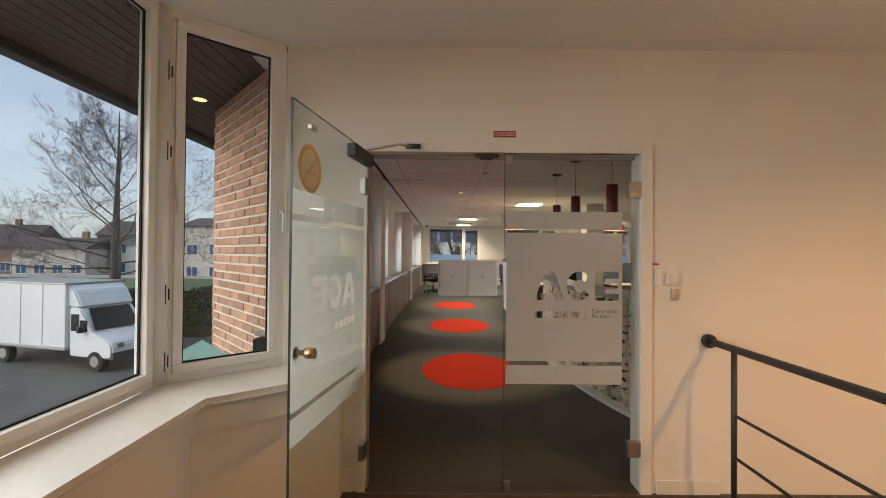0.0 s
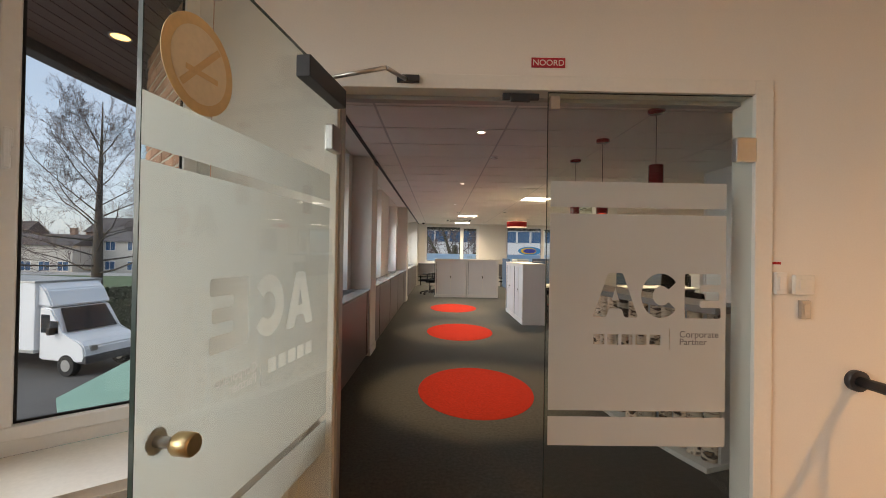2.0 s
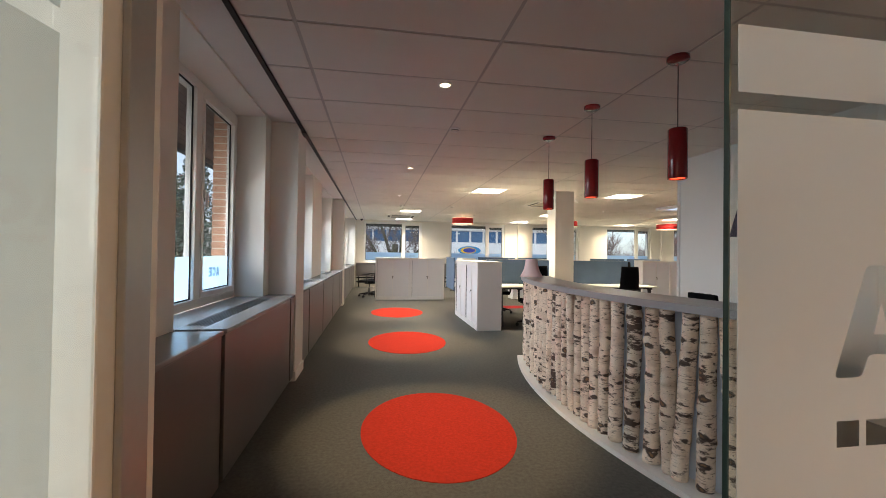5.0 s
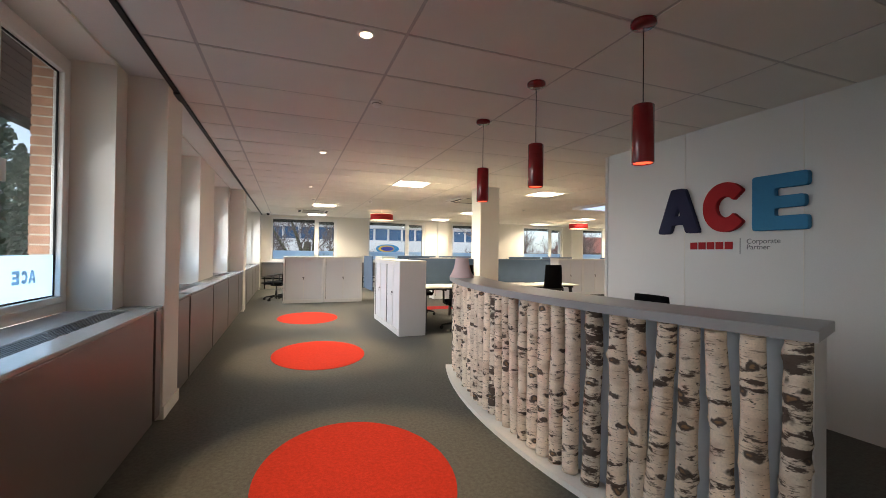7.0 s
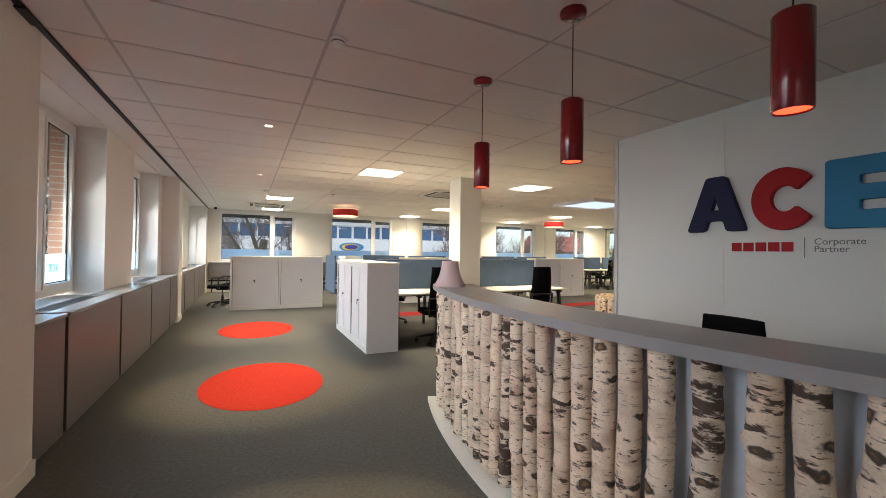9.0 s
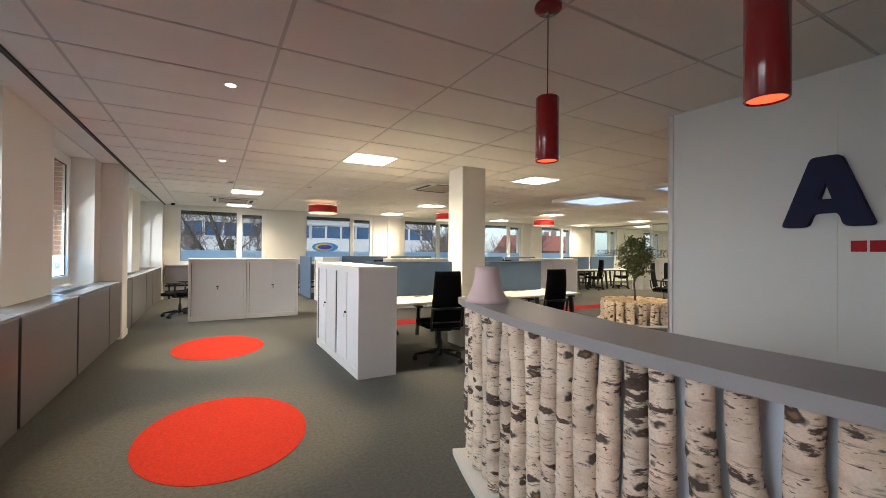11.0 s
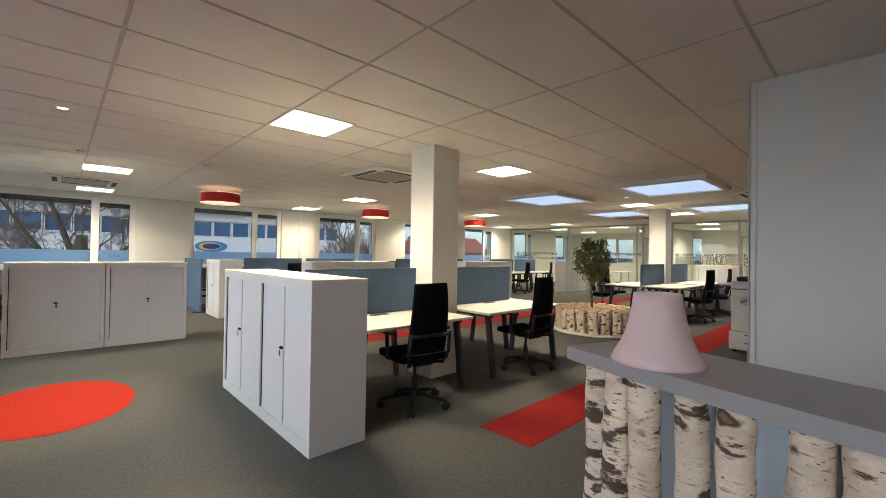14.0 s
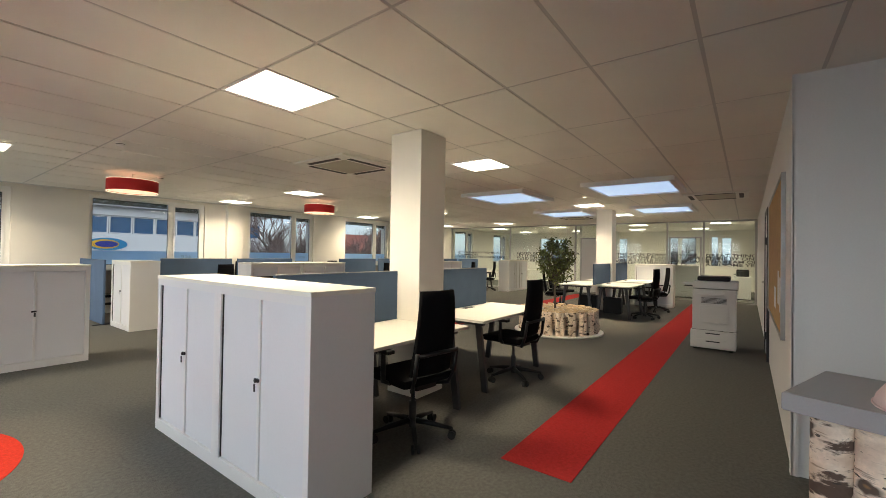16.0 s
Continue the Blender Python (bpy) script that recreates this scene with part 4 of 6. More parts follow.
rng = random.Random(11)
LOGS_AT = (3.30, 3.42, 3.545, 3.675, 3.79, 3.90, 4.02, 4.187, 4.335, 4.46, 4.575, 4.695, 4.81, 4.93, 5.05, 5.17, 5.29, 5.395, 5.50, 5.615, 5.735, 5.86, 6.005, 6.13, 6.265, 6.385, 6.515, 6.625, 6.70)
for k, y in enumerate(LOGS_AT):
    r = rng.uniform(0.044, 0.051) if y < 4.3 or y > 5.8 else rng.uniform(0.040, 0.049)
    px, py = arc(0.085 + rng.uniform(-0.010, 0.010), y, y + 0.01, 1)[0]
    lean = 3.2 if y == 3.79 else rng.uniform(-1.2, 1.2)
    py += 0.489 * math.sin(radians(lean))
    dark = y in (3.30, 4.187, 5.29, 6.70)
    part("birch_log", birch_log(k, 0.972, r), BIRCHD if dark else BIRCH, desk, "dark, scarred birch log" if dark else "", at=pose(px, py, 0.038, lean, rng.uniform(-0.5, 0.5), 0) @ pose(0, 0, 0, 0, 0, rng.uniform(0, 360)))

for k, off in enumerate((0.165, 0.235, 0.30)):
    px, py = arc(off, 6.69, 6.70, 1)[0]
    part("birch_log", birch_log(60 + k, 0.978, 0.036), BIRCH, desk, at=pose(px, py, 0.036, 0, 0, 50 * k))

lamp = thing("lampshade", "pale pink flared fabric lampshade on the desk top", "lampshade", at=pose(1.822, 6.476, 1.0625) @ Matrix.Diagonal((0.955, 0.955, 1.05, 1)))
bm = bmnew()
prof = [(0.140, 0.0), (0.134, 0.02), (0.114, 0.05), (0.096, 0.09), (0.085, 0.13), (0.077, 0.175), (0.073, 0.205)]
lathe(bm, prof + [(r - 0.003, z) for r, z in prof[::-1]], 40, closed=True)
part("shade", bm, PINK, lamp)
bm = bmnew()
lathe(bm, [(0.142, 0.0), (0.142, 0.004), (0.137, 0.004), (0.137, 0.0)], 40, closed=True)
part("rim", bm, PINK, lamp)

# marks on the reception wall


def on_wall(y, z):
    """A pose on the reception wall, its x running towards smaller y."""
    return Matrix.Translation((RECEP - 0.002, y, z)) @ Matrix(((0, 0, -1, 0), (-1, 0, 0, 0), (0, 1, 0, 0), (0, 0, 0, 1)))


for k, (nm, y, z, w, h, m, lab) in enumerate((("wall_emblem", 5.752, 1.565, 0.478, 0.466, NAVY, "large navy blue foam wedge mark on the white wall"), ("wall_emblem", 5.227, 1.56, 0.42, 0.467, LRED, "large red foam open ring on the white wall"), ("wall_emblem", 4.762, 1.558, 0.415, 0.468, LBLUE, "large sky blue foam notched block on the white wall"))):
    t = thing(nm, lab, "wall mark", "marks on the reception wall", at=Matrix.Translation((RECEP, y, z)))
    outline_mesh("mark", emblem(k, w, h), 0.045, m, t, Matrix.Translation((-0.03, 0, 0)) @ Matrix(((0, 0, -1, 0), (-1, 0, 0, 0), (0, 1, 0, 0), (0, 0, 0, 1))), round_edge=0.004)
t = thing("wall_caption", "small grey lettering beside red bars on the wall", "lettering")
for k in range(5):
    bm = bmnew()
    y = 5.40 - k * 0.0892
    box(bm, RECEP - 0.006, RECEP, y - 0.075, y, 1.394, 1.466, 0.001)
    part("bar", bm, LRED, t, "red bar")
bm = bmnew()
box(bm, RECEP - 0.004, RECEP, 4.899, 4.903, 1.35, 1.50)
part("divider", bm, TEXTG, t)
words("lettering", "Corporate\nPartner", 0.045, TEXTG, t, on_wall(4.845, 1.445), thick=0.001)


# ---- ceiling fixtures ----
def pendant(x, y, zb):
    t = thing("pendant_lamp", "dark red lacquered cylinder pendant lamp, lit red inside", "pendant lamp", "pendants over the reception desk", pose(x, y, 0))
    bm = bmnew()
    lathe(bm, [(0.0005, H), (0.068, H), (0.068, H - 0.022), (0.055, H - 0.032), (0.0005, H - 0.032)], 28)
    part("canopy", bm, LACQ, t)
    bm = bmnew()
    tube(bm, [(0, 0, zb + 0.31), (0, 0, H - 0.03)], 0.003, 6)
    part("cable", bm, BLACK, t)
    bm = bmnew()
    lathe(bm, [(0.056, zb), (0.058, zb + 0.003), (0.058, zb + 0.318), (0.05, zb + 0.325), (0.004, zb + 0.325), (0.004, zb + 0.315), (0.052, zb + 0.31), (0.052, zb)], 28, closed=True)
    part("cylinder", bm, LACQ, t)
    bm = bmnew()
    lathe(bm, [(0.0515, zb + 0.006), (0.0515, zb + 0.012)], 24)
    part("bulb_disc", bm, REDG, t, "glowing red diffuser")


for x, y in ((1.85, 4.05), (1.765, 4.97), (1.79, 5.92)):
    pendant(x, y, 1.83)


def led_panel(x, y, w=0.57):
    t = thing("ceiling_light", "square white LED ceiling panel, switched on", "ceiling light", "LED ceiling panels", pose(x, y, H))
    bm = bmnew()
    o, i = w / 2 + 0.018, w / 2
    for q in ((-o, o, -o, -i), (-o, o, i, o), (-o, -i, -i, i), (i, o, -i, i)):
        box(bm, q[0], q[1], q[2], q[3], -0.010, 0.0)
    part("frame", bm, PVC, t)
    bm = bmnew()
    box(bm, -i, i, -i, i, -0.006, -0.002)
    part("diffuser", bm, LED, t, "glowing white diffuser")
    area_lamp("panel_light", x, y, H - 0.014, w, w, PANEL_W, (1.0, 0.84, 0.60)).data.spread = radians(138)


for x, y in ((2.17, 9.72), (5.17, 9.76), (0.95, 14.1), (0.95, 17.1), (5.5, 14.25), (5.5, 17.1), (10.04, 14.35), (10.1, 17.3), (10.34, 9.9), (13.0, 9.8), (14.6, 14.45), (14.7, 17.4), (17.4, 7.6), (17.4, 10.2), (20.2, 8.4), (20.2, 10.8), (17.4, 13.4), (20.2, 13.4), (17.4, 16.2), (20.2, 16.2)):
    led_panel(x, y)
SPOTS = ((0.44, 4.76), (0.43, 7.86), (0.43, 10.88), (8.9, 9.55))
for x, y in SPOTS:
    t = thing("ceiling_spot", "small round recessed ceiling spot, lit warm", "ceiling spot", "recessed spots", pose(x, y, H))
    bm = bmnew()
    lathe(bm, [(0.036, -0.008), (0.05, -0.008), (0.052, 0.0), (0.036, 0.0)], 28, closed=True)
    part("ring", bm, PVC, t)
    bm = bmnew()
    lathe(bm, [(0.035, -0.006), (0.035, -0.002)], 24)
    part("lens", bm, SPOTG, t, "glowing warm lens")
    spot_lamp("spot_light", x, y, H - 0.02, SPOT_W, (1.0, 0.74, 0.42), 52, 0.5)
for x, y in ((0.72, 5.82), (1.95, 12.6), (6.4, 12.6), (0.6, 2.9 + 9.9), (3.1, 14.8)):
    t = thing("smoke_detector", "small round white smoke detector", "smoke detector", "smoke detectors", pose(x, y, H))
    bm = bmnew()
    lathe(bm, [(0.052, 0.0), (0.052, -0.012), (0.048, -0.016)], 28)
    part("base", bm, PVC, t)
    bm = bmnew()
    lathe(bm, [(0.040, -0.016), (0.040, -0.030), (0.030, -0.042), (0.015, -0.044)], 28)
    part("sensor_head", bm, PVC, t)
    bm = bmnew()
    lathe(bm, [(0.041, -0.020), (0.041, -0.025)], 28)
    part("slot_ring", bm, STEELD, t)


def cassette(x, y, w=1.02):
    t = thing("air_conditioner", "square white ceiling air-conditioning cassette", "air conditioner", "ceiling cassettes", pose(x, y, H))
    h = w / 2
    bm = bmnew()
    box(bm, -h, h, -h, h, -0.03, 0.0, 0.006)
    part("cover", bm, TRIM, t)
    bm = bmnew()
    box(bm, -h * 0.62, h * 0.62, -h * 0.62, h * 0.62, -0.036, -0.03, 0.004)
    part("intake_grille", bm, surf("beige_grille", (0.45, 0.42, 0.34), 0.6), t)
    for k in range(4):
        bm = bmnew()
        box(bm, -h * 0.62, h * 0.62, h * 0.72, h * 0.86, -0.034, -0.028, 0.002)
        part("louvre", bm, BLACK, t, at=pose(0, 0, 0, 0, 0, 90 * k))


for x, y in ((4.17, 11.32), (9.9, 7.35), (0.75, 15.8), (13.3, 11.2)):
    cassette(x, y)


def rooflight(x0, x1, y0, y1):
    t = thing("rooflight", "square rooflight with a pale blue glowing diffuser", "rooflight", "rooflights", pose((x0 + x1) / 2, (y0 + y1) / 2, H))
    a, b = (x1 - x0) / 2, (y1 - y0) / 2
    bm = bmnew()
    for q in ((-a, a, -b, -b + 0.09), (-a, a, b - 0.09, b), (-a, -a + 0.09, -b + 0.09, b - 0.09), (a - 0.09, a, -b + 0.09, b - 0.09)):
        box(bm, q[0], q[1], q[2], q[3], -0.07, 0.0, 0.003)
    part("frame", bm, PANEL, t)
    bm = bmnew()
    box(bm, -a + 0.085, a - 0.085, -b + 0.085, b - 0.085, -0.045, -0.035)
    part("diffuser", bm, DAYG, t, "pale blue translucent diffuser")


for q in ((7.25, 8.75, 7.72, 9.1), (7.25, 8.75, 10.15, 11.5), (10.95, 12.4, 7.85, 9.15), (10.95, 12.4, 10.25, 11.6)):
    rooflight(*q)


def drum(x, y, zb=2.325):
    t = thing("drum_lamp", "wide red fabric drum lamp, lit warm inside", "ceiling lamp", "red drum lamps", pose(x, y, 0))
    bm = bmnew()
    r, h = 0.345, 0.19
    lathe(bm, [(r, zb), (r, zb + h), (r - 0.006, zb + h), (r - 0.006, zb)], 48, closed=True)
    part("shade", bm, REDFAB, t)
    bm = bmnew()
    lathe(bm, [(r - 0.01, zb + 0.012), (r - 0.01, zb + 0.018)], 48)
    part("lower_diffuser", bm, DRUMG, t, "glowing warm diffuser")
    for z in (zb, zb + h):
        bm = bmnew()
        lathe(bm, [(r + 0.002, z - 0.005), (r + 0.002, z + 0.005), (r - 0.008, z + 0.005), (r - 0.008, z - 0.005)], 48, closed=True)
        part("rim", bm, DRUMG, t, "pale lit rim")
    bm = bmnew()
    tube(bm, [(0, 0, zb + 0.02), (0, 0, H)], 0.012, 8)
    part("stem", bm, PVC, t)


for x, y in ((2.74, 14.9), (6.48, 15.05), (10.42, 15.15)):
    drum(x, y)


# ---- storage cabinets ----
def cabinet(w=0.99, d=0.44, h=1.2):
    """A shutter cabinet; front towards -y, its back right at y = d."""
    t = thing("storage_cabinet", "white metal storage cabinet with two closed shutter doors", "cabinet", "white storage cabinets")
    bm = bmnew()
    s = 0.045
    for piece, q in (("side_panel", (0, s, 0, d, 0, h - 0.025)), ("side_panel", (w - s, w, 0, d, 0, h - 0.025)), ("plinth", (s, w - s, 0, d, 0, 0.085)), ("top_rail", (s, w - s, 0, d, h - 0.075, h - 0.025)), ("back_panel", (s, w - s, d - 0.01, d, 0.085, h - 0.075))):
        bm = bmnew()
        box(bm, *q, 0.002)
        part(piece, bm, WHITEL, t)
    bm = bmnew()
    box(bm, -0.003, w + 0.003, -0.004, d + 0.003, h - 0.025, h, 0.003)
    part("top_board", bm, DESKW, t)
    mid = w / 2
    for a, b, sgn in ((s + 0.008, mid - 0.012, 1), (mid + 0.012, w - s - 0.002, -1)):
        bm = bmnew()
        box(bm, a, b, 0.018, 0.03, 0.088, h - 0.078, 0.002)
        part("shutter_door", bm, DOORW, t)
    bm = bmnew()
    box(bm, mid - 0.012, mid + 0.012, 0.008, 0.028, 0.088, h - 0.078, 0.003)
    part("edge_profile", bm, WHITEL, t)
    bm = bmnew()
    box(bm, s, s + 0.008, 0.012, 0.03, 0.088, h - 0.078)
    part("shadow_strip", bm, RUBBER, t)
    lock = bmnew()
    tube(lock, [(mid - 0.005, 0.016, 0.66), (mid - 0.005, -0.012, 0.66)], 0.011, 12)
    box(lock, mid - 0.03, mid + 0.015, -0.004, 0.008, 0.65, 0.67, 0.004)
    lk = part("lock", lock, BLACK, t, "black lock")
    bm = bmnew()
    box(bm, mid - 0.011, mid + 0.006, -0.016, -0.012, 0.60, 0.645, 0.002)
    part("key", bm, STEELD, lk)
    return t


cab = cabinet()
cab.matrix_basis = pose(-0.075, 13.49, 0)
copy_thing(cab, pose(0.925, 13.49, 0))
for x, y, rz in ((1.68, 10.59, -90), (1.68, 9.60, -90), (4.0, 13.5, 0), (5.0, 13.5, 0), (8.3, 13.5, 0), (9.3, 13.5, 0), (14.55, 14.2, 0), (15.2, 14.2, 0), (2.83, 16.22, -90), (13.4, 9.5, -90)):
    copy_thing(cab, pose(x, y, 0, 0, 0, rz))


# ---- desks, screens, chairs ----
def office_desk(w=1.5, d=0.78):
    """Front edge at y = 0, sitter on that side."""
    t = thing("office_desk", "white-topped office desk on slanted black steel legs", "desk", "office desks")
    bm = bmnew()
    box(bm, 0, w, 0, d, 0.715, 0.74, 0.002)
    part("desk_top", bm, DESKW, t)
    bm = bmnew()
    box(bm, w * 0.45, w * 0.45 + 0.22, d - 0.13, d - 0.06, 0.7402, 0.7435, 0.001)
    part("cable_flap", bm, BLACK, t, "black cable flap")
    for x in (0.12, w - 0.12):
        for y0, y1 in ((0.13, 0.04), (d - 0.12, d - 0.03)):
            bm = bmnew()
            prism(bm, [(x - 0.018, -0.032), (x + 0.018, -0.032), (x + 0.018, 0.032), (x - 0.018, 0.032)], 0.0, 0.69)
            for v in bm.verts:
                v.co.y += y1 if v.co.z < 0.3 else y0
            part("leg", bm, STEELD, t)
        bm = bmnew()
        box(bm, x - 0.02, x + 0.02, 0.06, d - 0.04, 0.675, 0.714)
        part("cross_beam", bm, STEELD, t)
    bm = bmnew()
    box(bm, 0.12, w - 0.12, d * 0.5 - 0.02, d * 0.5 + 0.02, 0.66, 0.70)
    part("long_beam", bm, STEELD, t)
    return t


def desk_screen(w=1.4, h=0.48):
    t = thing("desk_screen", "blue felt divider screen standing on the desk", "desk screen", "blue desk screens")
    bm = bmnew()
    box(bm, 0, w, -0.016, 0.016, 0.0, h, 0.006)
    part("panel", bm, BLUE, t)
    bm = bmnew()
    box(bm, 0.0, w, -0.018, 0.018, h, h + 0.006, 0.002)
    part("edge_trim", bm, ALU, t)
    return t


def office_chair():
    """The sitter faces +y; the star foot is centred at the origin."""
    t = thing("office_chair", "black swivel office chair with a tall mesh back and armrests", "office chair", "black office chairs")
    for k in range(5):
        a = radians(90 + 72 * k)
        c, s = math.cos(a), math.sin(a)
        bm = bmnew()
        tube(bm, [(0.03 * c, 0.03 * s, 0.115), (0.16 * c, 0.16 * s, 0.10), (0.31 * c, 0.31 * s, 0.075)], [0.024, 0.02, 0.014], 8)
        foot = part("foot_arm", bm, BLACK, t)
        bm = bmnew()
        px, py = 0.31 * c, 0.31 * s
        for q in (-0.02, 0.02):
            tube(bm, [(px - s * (q - 0.009), py + c * (q - 0.009), 0.03), (px - s * (q + 0.009), py + c * (q + 0.009), 0.03)], 0.03, 14)
        tube(bm, [(px, py, 0.03), (px, py, 0.085)], 0.008, 8)
        part("caster", bm, RUBBER, foot)
    bm = bmnew()
    tube(bm, [(0, 0, 0.07), (0, 0, 0.26), (0, 0, 0.262), (0, 0, 0.40)], [0.03, 0.03, 0.016, 0.016], 14)
    part("gas_spring", bm, STEELD, t)
    bm = bmnew()
    box(bm, -0.10, 0.10, -0.16, 0.12, 0.39, 0.43, 0.012)
    tube(bm, [(0.08, 0.05, 0.41), (0.25, 0.05, 0.40)], 0.008, 8)
    part("mechanism", bm, BLACK, t)
    bm = bmnew()
    box(bm, -0.245, 0.245, -0.20, 0.27, 0.435, 0.505, 0.03)
    part("seat", bm, FABRIC, t)
    bm = bmnew()
    n = 10
    rows = []
    for i in range(n + 1):
        u = i / n
        z = 0.52 + 0.615 * u
        y = -0.195 - 0.05 * math.sin(u * 2.2) - 0.01 * u + 0.02 * (1 - u)
        hw = 0.19 - 0.03 * u * u
        rows.append([bm.verts.new((hw * x, y - 0.03 * (1 - x * x) + dy, z)) for dy in (0.0, -0.028) for x in (-1, -0.5, 0, 0.5, 1)])
    for a, b in zip(rows, rows[1:]):
        for j in range(4):
            bm.faces.new((a[j], a[j + 1], b[j + 1], b[j])).smooth = True
            bm.faces.new((a[5 + j + 1], a[5 + j], b[5 + j], b[5 + j + 1])).smooth = True
        bm.faces.new((a[0], b[0], b[5], a[5]))
        bm.faces.new((a[4], a[9], b[9], b[4]))
    for rr in (rows[0], rows[-1]):
        for j in range(4):
            bm.faces.new((rr[j], rr[j + 1], rr[5 + j + 1], rr[5 + j]))
    part("backrest", bm, FABRIC, t)
    bm = bmnew()
    tube(bm, [(-0.08, -0.10, 0.41), (-0.18, -0.20, 0.42), (-0.20, -0.25, 0.52), (-0.195, -0.275, 0.70)], 0.016, 8)
    tube(bm, [(0.08, -0.10, 0.41), (0.18, -0.20, 0.42), (0.20, -0.25, 0.52), (0.195, -0.275, 0.70)], 0.016, 8)
    tube(bm, [(-0.195, -0.275, 0.68), (0, -0.30, 0.69), (0.195, -0.275, 0.68)], 0.016, 8)
    part("back_frame", bm, BLACK, t)
    for s in (-1, 1):
        bm = bmnew()
        tube(bm, [(s * 0.22, 0.0, 0.44), (s * 0.285, 0.0, 0.47), (s * 0.29, 0.0, 0.68)], [0.016, 0.02, 0.018], 8)
        box(bm, s * 0.29 - 0.035, s * 0.29 + 0.035, -0.10, 0.14, 0.68, 0.71, 0.012)
        part("armrest", bm, BLACK, t)
    return t


table = office_desk()
table.matrix_basis = pose(2.125, 8.92, 0)
screen = desk_screen()
screen.matrix_basis = pose(1.98 + 0.15, 9.70, 0.742)
chair = office_chair()
chair.matrix_basis = pose(2.85, 8.93, 0, 0, 0, -9)
DESKS = [(3.93, 8.95, 0), (3.40, 10.53, 180), (5.43, 10.53, 180)]
SCREENS = [(3.86, 9.72, 0)]
CHAIRS = [(4.67, 8.99, -3), (2.7, 10.75, 170), (4.7, 10.8, 190)]
# far islands
for ix, iy in ((3.55, 15.4), (7.9, 15.3), (12.2, 15.2)):
    for dx in (0.0, 1.52):
        DESKS += [(ix + dx, iy, 0), (ix + dx + 1.5, iy + 1.6, 180)]
        SCREENS += [(ix + dx + 0.05, iy + 0.80, 0)]
        CHAIRS += [(ix + dx + 0.7, iy - 0.15, 12 + 20 * dx), (ix + dx + 0.8, iy + 1.85, 170)]
DESKS += [(10.1, 8.9, 0), (11.95, 8.9, 0), (11.5, 10.5, 180), (13.4, 10.5, 180)]
SCREENS += [(10.1, 9.71, 0), (11.95, 9.71, 0)]
CHAIRS += [(10.75, 8.75, 350), (12.3, 8.75, 20), (10.4, 10.75, 200), (11.2, 10.9, 160), (0.05, 14.9, 60), (-0.25, 14.35, 75)]
for x, y, rz in DESKS:
    copy_thing(table, pose(x, y, 0, 0, 0, rz))
for x, y, rz in SCREENS:
    copy_thing(screen, pose(x, y, 0.742, 0, 0, rz))
for x, y, rz in CHAIRS:
    copy_thing(chair, pose(x, y, 0, 0, 0, rz))
copy_thing(chair, pose(2.30, 4.62, 0, 0, 0, 88) @ Matrix.Scale(0.91, 4))
floor_screen = thing("floor_screen", "tall blue felt screen standing on the floor by the cabinets", "divider screen", at=pose(2.74, 16.27, 0, 0, 0, 90))
bm = bmnew()
box(bm, 0, 1.6, -0.018, 0.018, 0.02, 1.20, 0.006)
part("panel", bm, BLUE, floor_screen)
for x in (0.10, 1.50):
    bm = bmnew()
    box(bm, x - 0.02, x + 0.02, -0.14, 0.14, 0.0, 0.02, 0.004)
    part("foot", bm, STEELD, floor_screen)

# ---- planter with an olive tree ----
PX, PY = 7.9, 9.7
planter = thing("log_planter", "round planter of upright birch logs on a white base", "planter", at=pose(PX, PY, 0))
bm = bmnew()
lathe(bm, [(0.80, 0.0), (0.80, 0.025), (0.79, 0.03)], 64)
part("base_disc", bm, PLINTH, planter, "white round base")
k = 0
for ring, n in ((0.675, 42), (0.585, 40), (0.495, 34), (0.405, 28), (0.315, 21), (0.225, 15), (0.135, 9)):
    for j in range(n):
        a = 2 * math.pi * (j + 0.5 * (k % 2)) / n
        rr = rng.uniform(0.042, 0.052)
        hh = rng.uniform(0.395, 0.408)
        lg = part("birch_log", birch_log(100 + k, hh, rr) if ring > 0.65 else lathe(bmnew(), [(rr, 0.1), (rr, hh)], 9), BIRCH, planter, at=pose(ring * math.cos(a), ring * math.sin(a), 0.03, 0, 0, rng.uniform(0, 360)))
        bm = bmnew()
        lathe(bm, [(rr * (0.93 if ring > 0.65 else 1.02), hh - 0.004), (rr * (0.93 if ring > 0.65 else 1.02), hh + 0.003)], 10)
        part("cut_face", bm, CUT, lg)
        k += 1


